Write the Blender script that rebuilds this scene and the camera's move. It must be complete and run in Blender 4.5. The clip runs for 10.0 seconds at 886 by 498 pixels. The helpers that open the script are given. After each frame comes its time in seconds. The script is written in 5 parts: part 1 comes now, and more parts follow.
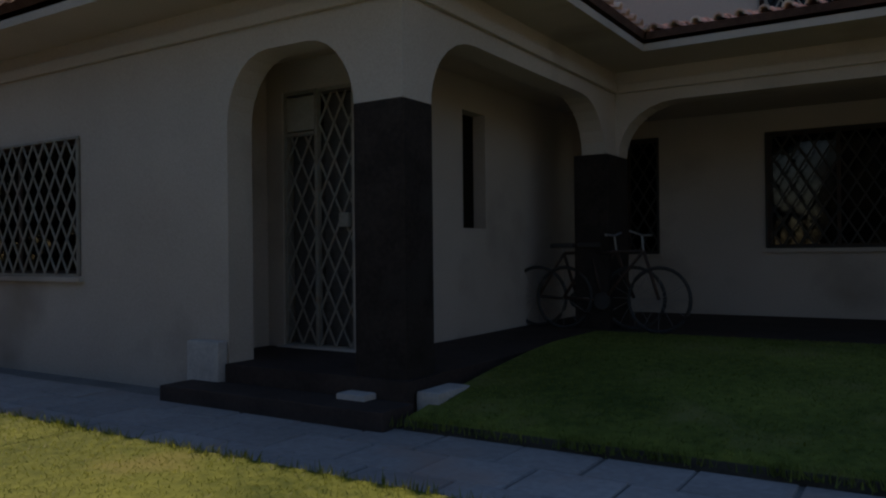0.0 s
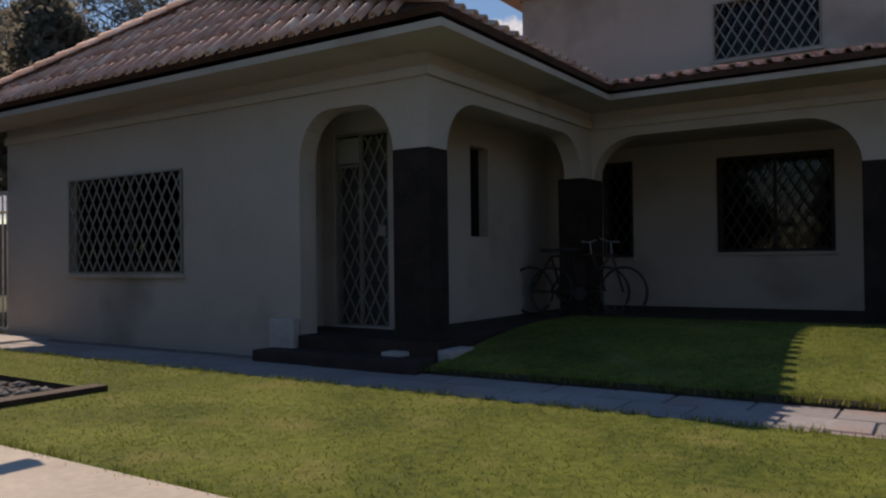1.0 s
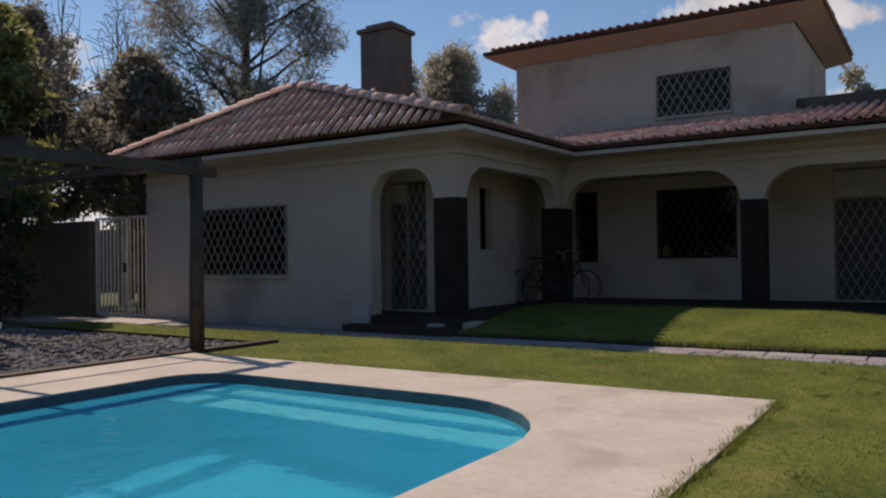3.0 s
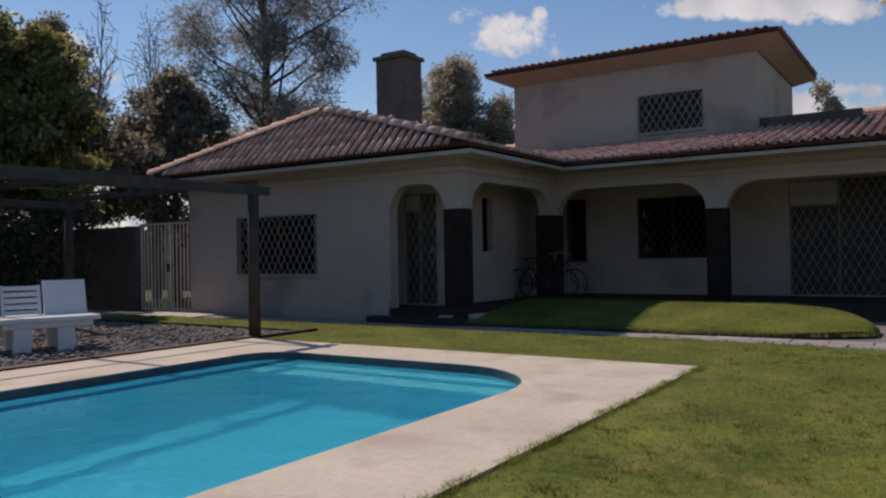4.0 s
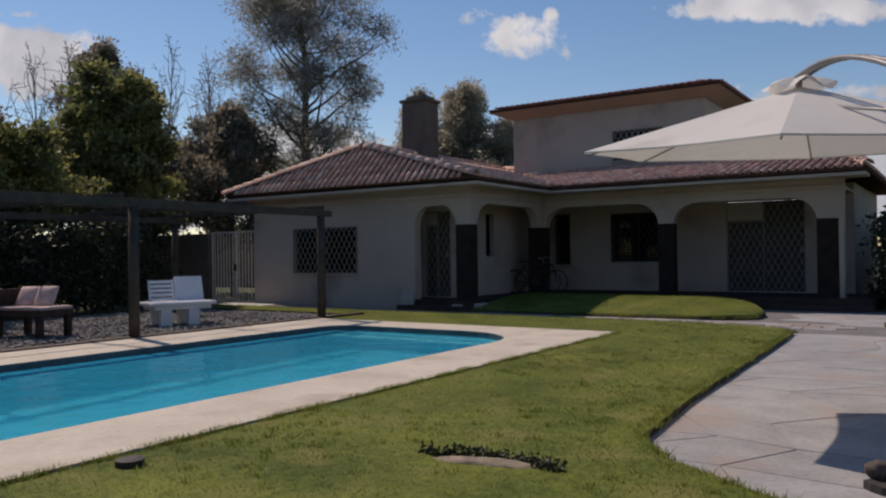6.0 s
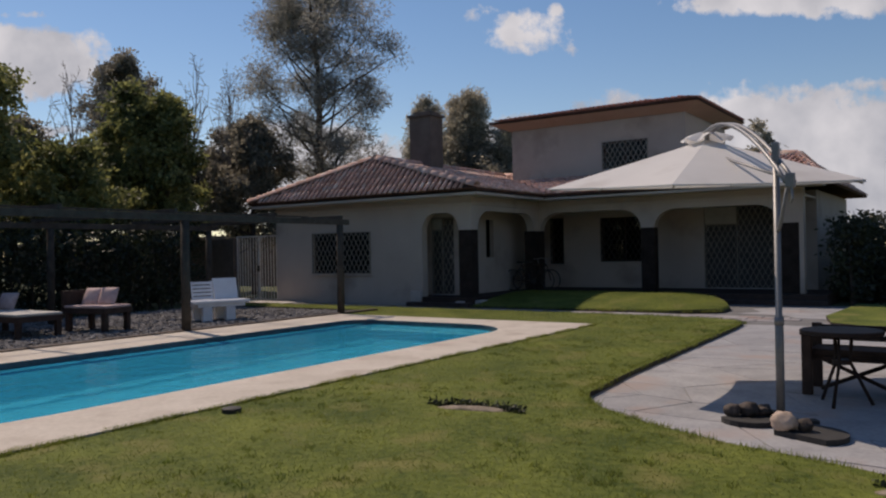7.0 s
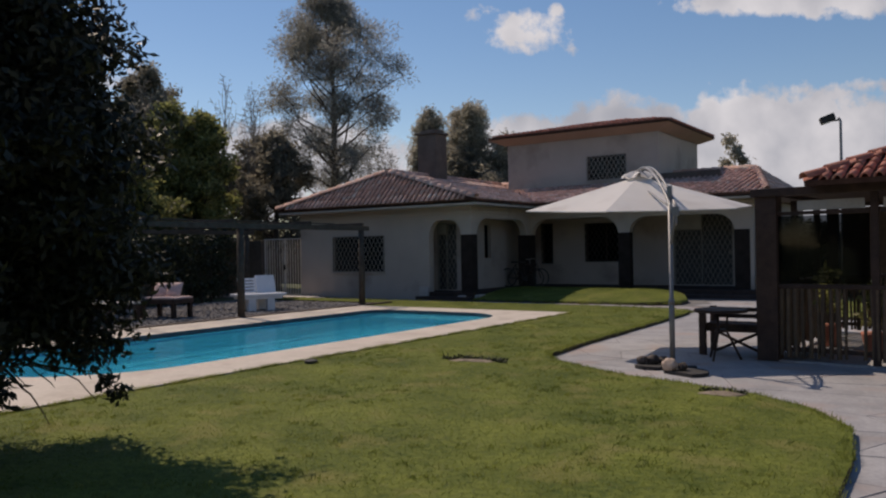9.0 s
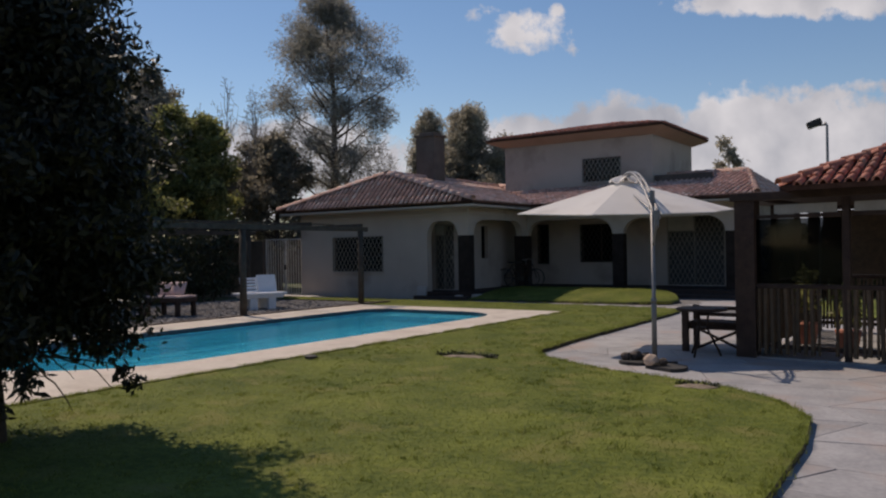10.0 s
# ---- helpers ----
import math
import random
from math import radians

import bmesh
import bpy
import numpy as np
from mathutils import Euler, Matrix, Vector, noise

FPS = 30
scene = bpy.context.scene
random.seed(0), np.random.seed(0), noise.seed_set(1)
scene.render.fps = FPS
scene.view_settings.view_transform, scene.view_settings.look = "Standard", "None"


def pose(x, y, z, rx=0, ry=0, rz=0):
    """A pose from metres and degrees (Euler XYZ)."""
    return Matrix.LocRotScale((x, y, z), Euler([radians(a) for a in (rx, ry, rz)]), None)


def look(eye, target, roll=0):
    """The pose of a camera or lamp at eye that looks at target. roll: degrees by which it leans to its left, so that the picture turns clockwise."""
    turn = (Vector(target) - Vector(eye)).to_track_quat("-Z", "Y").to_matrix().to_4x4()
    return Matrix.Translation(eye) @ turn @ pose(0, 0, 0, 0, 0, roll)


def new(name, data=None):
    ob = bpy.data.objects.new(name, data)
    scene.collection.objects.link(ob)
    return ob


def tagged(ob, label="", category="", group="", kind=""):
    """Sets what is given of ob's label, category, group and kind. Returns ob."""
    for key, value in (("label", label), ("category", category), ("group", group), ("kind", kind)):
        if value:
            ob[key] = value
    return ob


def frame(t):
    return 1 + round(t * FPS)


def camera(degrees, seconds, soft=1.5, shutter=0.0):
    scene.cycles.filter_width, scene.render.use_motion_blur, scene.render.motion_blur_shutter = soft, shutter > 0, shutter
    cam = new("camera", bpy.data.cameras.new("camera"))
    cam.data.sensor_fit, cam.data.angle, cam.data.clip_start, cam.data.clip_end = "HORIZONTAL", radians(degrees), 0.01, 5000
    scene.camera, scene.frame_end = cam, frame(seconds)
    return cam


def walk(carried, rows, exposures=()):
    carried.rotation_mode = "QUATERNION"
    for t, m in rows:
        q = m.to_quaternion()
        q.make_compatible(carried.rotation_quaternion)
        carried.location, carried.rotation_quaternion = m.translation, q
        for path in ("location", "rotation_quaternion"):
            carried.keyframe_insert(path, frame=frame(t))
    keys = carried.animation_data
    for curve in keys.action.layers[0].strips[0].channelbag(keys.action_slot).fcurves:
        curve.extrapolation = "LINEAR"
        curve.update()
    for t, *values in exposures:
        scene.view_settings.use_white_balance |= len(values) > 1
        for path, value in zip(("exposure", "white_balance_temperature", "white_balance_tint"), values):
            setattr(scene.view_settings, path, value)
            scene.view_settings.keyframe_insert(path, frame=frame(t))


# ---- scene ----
cam = camera(59.5, 10.0, soft=2.2)
PATH = [
    (0, (0.744, -0.443, 1.021), (-0.326, 1.247, 1.028), -0.6),
    (0.5, (1.401, -1.31, 1.021), (0.304, 0.362, 1.03), -0.7),
    (1, (1.934, -2.335, 0.965), (0.839, -0.662, 0.992), -0.7),
    (1.5, (2.540, -3.318, 0.99), (1.440, -1.649, 1.015), -0.7),
    (2, (2.974, -4.277, 1.022), (1.883, -2.601, 1.043), -0.6),
    (2.5, (3.531, -5.268, 1.039), (2.439, -3.592, 1.066), -0.7),
    (4, (5.158, -8.209, 1.195), (4.066, -6.534, 1.21), -1.0),
    (4.5, (5.71, -9.091, 1.17), (4.612, -7.419, 1.189), -0.8),
    (5, (6.319, -10.141, 1.191), (5.221, -8.469, 1.211), -0.9),
    (5.5, (6.984, -11.166, 1.225), (5.879, -9.499, 1.245), -0.7),
    (7, (8.983, -14.005, 1.447), (7.855, -12.353, 1.454), -1.1),
    (7.5, (9.586, -14.882, 1.483), (8.457, -13.231, 1.49), -0.9),
    (8, (10.09, -15.698, 1.507), (8.96, -14.048, 1.513), -1.0),
    (8.5, (10.507, -16.424, 1.514), (9.378, -14.773, 1.521), -1.1),
    (9, (10.872, -17.003, 1.52), (9.744, -15.352, 1.525), -1.0),
    (9.5, (11.147, -17.272, 1.543), (10.016, -15.622, 1.547), -1.2),
    (10, (11.247, -17.391, 1.533), (10.118, -15.74, 1.538), -0.9),
]
walk(cam, [(t, look(eye, target, roll)) for t, eye, target, roll in PATH], exposures=((0, 0.03, 8450, 21), (1, 0.15, 8050, 21), (2.2, 0.17, 7850, 20.5), (5, 0.05, 7600, 20), (10, 0.02, 7650, 20)))

# ---- world, sun, exposure ----
scene.view_settings.exposure = 0.0
world = bpy.data.worlds.new("sky")
scene.world = world
world.use_nodes = True
wn, wl = world.node_tree.nodes, world.node_tree.links
sky = wn.new("ShaderNodeTexSky")
sky.sky_type = "NISHITA"
sky.sun_disc = False
SUN_DIR = Vector((-0.805, 0.23, 1.0)).normalized()      # towards the sun
sky.sun_elevation = math.asin(SUN_DIR.z)
sky.sun_rotation = math.atan2(SUN_DIR.x, SUN_DIR.y)
sky.air_density, sky.dust_density, sky.ozone_density = 1.0, 0.1, 2.6
wn["Background"].inputs["Strength"].default_value = 0.098
clear = wn.new("ShaderNodeHueSaturation")
clear.inputs["Saturation"].default_value = 1.2
wl.new(sky.outputs["Color"], clear.inputs["Color"])
wl.new(clear.outputs["Color"], wn["Background"].inputs["Color"])
sun_data = bpy.data.lights.new("sun", "SUN")
sun_data.energy, sun_data.angle, sun_data.color = 2.95, radians(0.55), (1.0, 0.94, 0.84)
sun = new("sun", sun_data)
sun.matrix_world = look(SUN_DIR * 60, (0, 0, 0))


# ---- materials ----
def surface(name, c1, c2, scale=3.0, rough=0.8, bump=0.3, fine=40.0, metal=0.0, vary=0.0, c3=None, spots=1.2, depth=0.01, gloss=0.5):
    """Two colours mixed by coarse and fine noise over the world position, with relief; vary: brightness by piece; c3: stains."""
    m = bpy.data.materials.new(name)
    m.use_nodes = True
    n, l = m.node_tree.nodes, m.node_tree.links
    p = n["Principled BSDF"]
    geo = n.new("ShaderNodeNewGeometry")
    big, small = n.new("ShaderNodeTexNoise"), n.new("ShaderNodeTexNoise")
    big.inputs["Scale"].default_value, big.inputs["Detail"].default_value = scale, 4
    small.inputs["Scale"].default_value, small.inputs["Detail"].default_value = fine, 6
    for t in (big, small):
        l.new(geo.outputs["Position"], t.inputs["Vector"])
    add = n.new("ShaderNodeMath")
    add.operation = "MULTIPLY_ADD"
    add.inputs[1].default_value = 0.45
    l.new(small.outputs["Fac"], add.inputs[0])
    half = n.new("ShaderNodeMath")
    half.operation = "MULTIPLY"
    half.inputs[1].default_value = 0.55
    l.new(big.outputs["Fac"], half.inputs[0])
    l.new(half.outputs[0], add.inputs[2])
    ramp = n.new("ShaderNodeValToRGB")
    ramp.color_ramp.elements[0].position, ramp.color_ramp.elements[1].position = 0.36, 0.64
    ramp.color_ramp.elements[0].color, ramp.color_ramp.elements[1].color = (*c1, 1), (*c2, 1)
    l.new(add.outputs[0], ramp.inputs["Fac"])
    col = ramp.outputs["Color"]
    if c3:
        sp = n.new("ShaderNodeTexNoise")
        sp.inputs["Scale"].default_value, sp.inputs["Detail"].default_value = spots, 8
        l.new(geo.outputs["Position"], sp.inputs["Vector"])
        r2 = n.new("ShaderNodeValToRGB")
        r2.color_ramp.elements[0].position, r2.color_ramp.elements[1].position = 0.54, 0.68
        l.new(sp.outputs["Fac"], r2.inputs["Fac"])
        mix = n.new("ShaderNodeMixRGB")
        mix.inputs["Color2"].default_value = (*c3, 1)
        l.new(r2.outputs["Color"], mix.inputs["Fac"])
        l.new(col, mix.inputs["Color1"])
        col = mix.outputs["Color"]
    if vary:
        info, hsv = n.new("ShaderNodeObjectInfo"), n.new("ShaderNodeHueSaturation")
        isl = n.new("ShaderNodeMath")
        isl.operation = "ADD"
        l.new(info.outputs["Random"], isl.inputs[0])
        l.new(geo.outputs["Random Per Island"], isl.inputs[1])
        fr = n.new("ShaderNodeMath")
        fr.operation = "FRACT"
        l.new(isl.outputs[0], fr.inputs[0])
        rng = n.new("ShaderNodeMapRange")
        rng.inputs["To Min"].default_value, rng.inputs["To Max"].default_value = 1 - vary, 1 + vary
        l.new(fr.outputs[0], rng.inputs["Value"])
        l.new(rng.outputs[0], hsv.inputs["Value"])
        l.new(col, hsv.inputs["Color"])
        col = hsv.outputs["Color"]
    l.new(col, p.inputs["Base Color"])
    p.inputs["Roughness"].default_value, p.inputs["Metallic"].default_value = rough, metal
    p.inputs["Specular IOR Level"].default_value = gloss
    if bump:
        b = n.new("ShaderNodeBump")
        b.inputs["Strength"].default_value, b.inputs["Distance"].default_value = bump, depth
        l.new(add.outputs[0], b.inputs["Height"])
        l.new(b.outputs["Normal"], p.inputs["Normal"])
    return m


def leaf_material(name, c1, c2, through_light=0.35):
    m = surface(name, c1, c2, 0.9, 0.55, 0, 9.0, vary=0.35)
    n, l = m.node_tree.nodes, m.node_tree.links
    p, out = n["Principled BSDF"], n["Material Output"]
    tr, mix = n.new("ShaderNodeBsdfTranslucent"), n.new("ShaderNodeMixShader")
    mix.inputs[0].default_value = through_light
    l.new(p.inputs["Base Color"].links[0].from_socket, tr.inputs["Color"])
    l.new(p.outputs[0], mix.inputs[1])
    l.new(tr.outputs[0], mix.inputs[2])
    l.new(mix.outputs[0], out.inputs["Surface"])
    return m


def clear_material(name, tint, gloss_rough, ior=1.33):
    """Clear sheet: tinted see-through with a Fresnel gloss."""
    m = bpy.data.materials.new(name)
    m.use_nodes = True
    n, l = m.node_tree.nodes, m.node_tree.links
    n.remove(n["Principled BSDF"])
    tp, gl, fr, mix = (n.new(k) for k in ("ShaderNodeBsdfTransparent", "ShaderNodeBsdfGlossy", "ShaderNodeFresnel", "ShaderNodeMixShader"))
    tp.inputs["Color"].default_value = (*tint, 1)
    gl.inputs["Roughness"].default_value = gloss_rough
    fr.inputs["IOR"].default_value = ior
    l.new(fr.outputs[0], mix.inputs[0])
    l.new(tp.outputs[0], mix.inputs[1])
    l.new(gl.outputs[0], mix.inputs[2])
    l.new(mix.outputs[0], n["Material Output"].inputs["Surface"])
    return m


def water_material(name, tint, gloss_rough, ripple, ripple_scale):
    """Water that bends the view of what lies under it, with a Fresnel gloss over small ripples."""
    m = bpy.data.materials.new(name)
    m.use_nodes = True
    n, l = m.node_tree.nodes, m.node_tree.links
    n.remove(n["Principled BSDF"])
    rf, gl, fr, mix = (n.new(k) for k in ("ShaderNodeBsdfRefraction", "ShaderNodeBsdfGlossy", "ShaderNodeFresnel", "ShaderNodeMixShader"))
    rf.inputs["Color"].default_value, rf.inputs["Roughness"].default_value, rf.inputs["IOR"].default_value = (*tint, 1), 0.0, 1.33
    gl.inputs["Roughness"].default_value = gloss_rough
    fr.inputs["IOR"].default_value = 1.13
    geo, no, fine, b = n.new("ShaderNodeNewGeometry"), n.new("ShaderNodeTexNoise"), n.new("ShaderNodeTexNoise"), n.new("ShaderNodeBump")
    no.inputs["Scale"].default_value, no.inputs["Detail"].default_value = ripple_scale, 3
    fine.inputs["Scale"].default_value, fine.inputs["Detail"].default_value = ripple_scale * 5, 2
    add = n.new("ShaderNodeMath")
    add.operation = "MULTIPLY_ADD"
    add.inputs[1].default_value = 0.18
    for t in (no, fine):
        l.new(geo.outputs["Position"], t.inputs["Vector"])
    l.new(fine.outputs["Fac"], add.inputs[0])
    l.new(no.outputs["Fac"], add.inputs[2])
    b.inputs["Strength"].default_value, b.inputs["Distance"].default_value = ripple, 0.12
    l.new(add.outputs[0], b.inputs["Height"])
    for t in (rf, gl, fr):
        l.new(b.outputs["Normal"], t.inputs["Normal"])
    haze, cloudy = n.new("ShaderNodeBsdfDiffuse"), n.new("ShaderNodeMixShader")
    haze.inputs["Color"].default_value = (0.005, 0.31, 0.48, 1)
    cloudy.inputs[0].default_value = 0.72
    l.new(rf.outputs[0], cloudy.inputs[1])
    l.new(haze.outputs[0], cloudy.inputs[2])
    l.new(fr.outputs[0], mix.inputs[0])
    l.new(cloudy.outputs[0], mix.inputs[1])
    l.new(gl.outputs[0], mix.inputs[2])
    l.new(mix.outputs[0], n["Material Output"].inputs["Surface"])
    return m


GRASS = surface("lawn_grass", (0.050, 0.076, 0.012), (0.172, 0.195, 0.036), 1.1, 0.9, 1.0, 14, c3=(0.18, 0.172, 0.05), spots=1.7, depth=0.03, gloss=0.2)
BLADES = leaf_material("grass_blades", (0.082, 0.125, 0.017), (0.285, 0.305, 0.068), 0.55)
SOIL = surface("soil", (0.035, 0.028, 0.02), (0.07, 0.055, 0.04), 5, 0.95, 0.8, 50)
FAR_GROUND = surface("far_ground", (0.05, 0.07, 0.02), (0.10, 0.11, 0.045), 0.3, 0.95, 0.3, 8)
DECK = surface("deck_concrete", (0.47, 0.41, 0.34), (0.61, 0.545, 0.465), 1.3, 0.85, 0.35, 22, c3=(0.43, 0.365, 0.30), spots=1.5)
COPING = surface("pool_coping", (0.30, 0.28, 0.25), (0.44, 0.40, 0.36), 3, 0.7, 0.3, 30, vary=0.12)
POOL_WALL = surface("pool_plaster", (0.03, 0.52, 0.70), (0.05, 0.60, 0.78), 0.5, 0.6, 0.05, 5)
POOL_STEP = surface("pale_pool_step", (0.40, 0.86, 0.93), (0.78, 0.95, 0.96), 3.2, 0.6, 0.1, 9)
POOL_RIM = surface("pool_waterline_tile", (0.03, 0.055, 0.075), (0.07, 0.11, 0.14), 4, 0.4, 0.2, 20, vary=0.3)
WATER = water_material("pool_water", (0.30, 0.86, 0.95), 0.03, 0.16, 2.6)
GLASS = clear_material("window_glass", (0.30, 0.32, 0.34), 0.04, ior=1.35)
STONE = surface("grey_flagstone", (0.26, 0.26, 0.265), (0.385, 0.38, 0.385), 2.2, 0.8, 0.5, 26, vary=0.09, c3=(0.355, 0.30, 0.278), spots=1.3, gloss=0.3)
JOINT = surface("patio_joint", (0.13, 0.125, 0.122), (0.21, 0.205, 0.20), 3, 0.9, 0.4, 40)
PATHTILE = surface("path_tile", (0.26, 0.24, 0.235), (0.38, 0.355, 0.35), 1.4, 0.75, 0.25, 25, vary=0.12, c3=(0.38, 0.26, 0.215), spots=0.9)
# grey of the gravel lowered to include dappled shade from trees and pergola
GRAVEL = surface("gravel_stone", (0.10, 0.094, 0.09), (0.29, 0.275, 0.265), 6, 0.9, 0.3, 50, vary=0.4, gloss=0.2)
STUCCO = surface("cream_stucco", (0.41, 0.345, 0.30), (0.50, 0.43, 0.375), 0.7, 0.95, 0.5, 70, c3=(0.31, 0.255, 0.215), spots=0.6, depth=0.006, gloss=0.15)
SOFFIT = surface("salmon_soffit", (0.42, 0.295, 0.235), (0.50, 0.365, 0.295), 1.2, 0.9, 0.2, 40, gloss=0.15)
PIER = surface("dark_brown_pier", (0.020, 0.015, 0.013), (0.040, 0.030, 0.026), 4, 0.8, 0.5, 30, c3=(0.034, 0.028, 0.025), spots=2.5, gloss=0.12)
PLINTH = surface("pale_stone", (0.38, 0.35, 0.33), (0.52, 0.48, 0.45), 5, 0.8, 0.4, 40)
PORCH = surface("porch_tile", (0.040, 0.029, 0.026), (0.075, 0.052, 0.045), 3, 0.75, 0.3, 30, vary=0.15, gloss=0.15)
TILE = surface("weathered_roof_tile", (0.48, 0.265, 0.205), (0.72, 0.465, 0.385), 5, 0.7, 0.4, 40, vary=0.22, c3=(0.66, 0.55, 0.49), spots=3.2, gloss=0.3)
TILE_RED = surface("red_roof_tile", (0.40, 0.13, 0.085), (0.54, 0.22, 0.15), 5, 0.75, 0.4, 40, vary=0.22, c3=(0.42, 0.25, 0.18), spots=3.0)
# bed under the tiles, its colour darkened to hold the channels' shade
ROOFBED = surface("shade_dark_roof_bed", (0.060, 0.032, 0.026), (0.11, 0.060, 0.048), 4, 0.9, 0.3, 30, gloss=0.1)
BRICK = surface("brown_chimney_render", (0.095, 0.07, 0.058), (0.155, 0.118, 0.098), 3, 0.9, 0.6, 30, vary=0.2)
GRILLE = surface("cream_painted_steel", (0.21, 0.19, 0.165), (0.31, 0.285, 0.25), 6, 0.55, 0.15, 60, c3=(0.25, 0.19, 0.15), spots=9)
GATEPAINT = surface("white_gate_paint", (0.50, 0.48, 0.45), (0.64, 0.62, 0.58), 6, 0.5, 0.15, 60, c3=(0.40, 0.32, 0.26), spots=7)
# dark tone put in for the unlit rooms; the inner door leaves use it too
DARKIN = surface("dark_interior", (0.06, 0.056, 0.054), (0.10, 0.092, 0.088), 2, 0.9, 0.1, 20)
PANEL = surface("pale_door_panel", (0.36, 0.335, 0.30), (0.46, 0.43, 0.39), 4, 0.6, 0.1, 40)
DARKWOOD = surface("dark_stained_wood", (0.034, 0.020, 0.016), (0.075, 0.044, 0.033), 7, 0.65, 0.5, 60, vary=0.25, gloss=0.3)
REDWOOD = surface("reddish_wood", (0.10, 0.045, 0.028), (0.19, 0.09, 0.055), 7, 0.6, 0.5, 60, vary=0.2)
BAMBOO = surface("split_cane", (0.06, 0.038, 0.024), (0.13, 0.085, 0.05), 9, 0.6, 0.4, 60, vary=0.35)
POSTWOOD = surface("weathered_post", (0.050, 0.042, 0.036), (0.095, 0.080, 0.068), 6, 0.9, 0.6, 60, gloss=0.1)
WHITEPLASTIC = surface("white_plastic", (0.70, 0.71, 0.75), (0.80, 0.81, 0.84), 5, 0.35, 0.05, 60)
CANVAS = surface("off_white_canvas", (0.76, 0.74, 0.715), (0.84, 0.82, 0.79), 2.5, 0.9, 0.25, 120, c3=(0.66, 0.63, 0.60), spots=1.6)
let_through = CANVAS.node_tree.nodes.new("ShaderNodeBsdfTranslucent")
let_through.inputs["Color"].default_value = (0.70, 0.68, 0.66, 1)
cloth_mix = CANVAS.node_tree.nodes.new("ShaderNodeMixShader")
cloth_mix.inputs[0].default_value = 0.26
CANVAS.node_tree.links.new(CANVAS.node_tree.nodes["Principled BSDF"].outputs[0], cloth_mix.inputs[1])
CANVAS.node_tree.links.new(let_through.outputs[0], cloth_mix.inputs[2])
CANVAS.node_tree.links.new(cloth_mix.outputs[0], CANVAS.node_tree.nodes["Material Output"].inputs["Surface"])
STEEL = surface("grey_painted_steel", (0.20, 0.195, 0.195), (0.29, 0.285, 0.28), 5, 0.45, 0.05, 60, metal=0.3)
BLACKIRON = surface("black_iron", (0.022, 0.021, 0.02), (0.045, 0.042, 0.04), 6, 0.75, 0.2, 60)
ROCK = surface("field_stone", (0.045, 0.036, 0.032), (0.12, 0.09, 0.075), 7, 0.85, 0.8, 40, vary=0.3)
ROCKPALE = surface("pale_boulder", (0.42, 0.31, 0.24), (0.58, 0.46, 0.38), 6, 0.85, 0.6, 40)
SOILSTONE = surface("earthy_stone", (0.16, 0.125, 0.085), (0.36, 0.29, 0.22), 9, 0.9, 0.7, 40)
CUSHION = surface("pink_cushion_cloth", (0.50, 0.34, 0.32), (0.66, 0.50, 0.47), 14, 0.95, 0.3, 160)
PAD = surface("pale_pad_cloth", (0.42, 0.41, 0.38), (0.55, 0.53, 0.49), 6, 0.95, 0.3, 120)
BARK = surface("bark", (0.055, 0.044, 0.038), (0.115, 0.092, 0.078), 6, 0.95, 0.9, 40, gloss=0.1)
PALEBARK = surface("pale_bark", (0.20, 0.17, 0.145), (0.32, 0.28, 0.24), 6, 0.95, 0.7, 40)
PINE = leaf_material("pine_needles", (0.19, 0.192, 0.17), (0.36, 0.35, 0.31), 0.62)
LEAF = leaf_material("broad_leaves", (0.080, 0.098, 0.034), (0.39, 0.385, 0.145), 0.58)
# dull and pale leaves are lightened, so their colour carries the distant haze
LEAF_DULL = leaf_material("dull_leaves", (0.15, 0.142, 0.11), (0.33, 0.30, 0.235), 0.6)
LEAF_PALE = leaf_material("pale_leaves", (0.30, 0.28, 0.22), (0.50, 0.46, 0.37), 0.68)
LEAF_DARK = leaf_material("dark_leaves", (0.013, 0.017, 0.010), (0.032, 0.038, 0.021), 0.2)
# hedge green taken very dark, with the shade of overhanging growth in the colour
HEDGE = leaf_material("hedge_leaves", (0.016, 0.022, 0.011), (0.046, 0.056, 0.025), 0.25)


# ---- mesh helpers ----
def thing(name, m, label, category, group="", kind=""):
    ob = new(name)
    ob.empty_display_size = 0.2
    ob.matrix_basis = m
    return tagged(ob, label, category, group, kind)


def part(name, bm, material, parent=None, label="", smooth=False):
    if name in ("wall", "soffit", "porch_ceiling", "porch_floor", "moulding"):
        bmesh.ops.remove_doubles(bm, verts=bm.verts, dist=0.0005)
    me = bpy.data.meshes.new(name)
    if smooth:
        for f in bm.faces:
            f.smooth = True
    bm.to_mesh(me)
    bm.free()
    me.materials.append(material)
    ob = new(name, me)
    if parent:
        ob.parent = parent
    if label:
        ob["label"] = label
    return ob


def piece(name, me, parent, m):
    ob = new(name, me)
    ob.parent = parent
    ob.matrix_basis = m
    return ob


def raw(name, verts, faces, material, parent=None, smooth=False):
    me = bpy.data.meshes.new(name)
    me.from_pydata(verts, [], faces)
    me.update()
    me.materials.append(material)
    if smooth:
        me.shade_smooth()
    ob = new(name, me)
    if parent:
        ob.parent = parent
    return ob


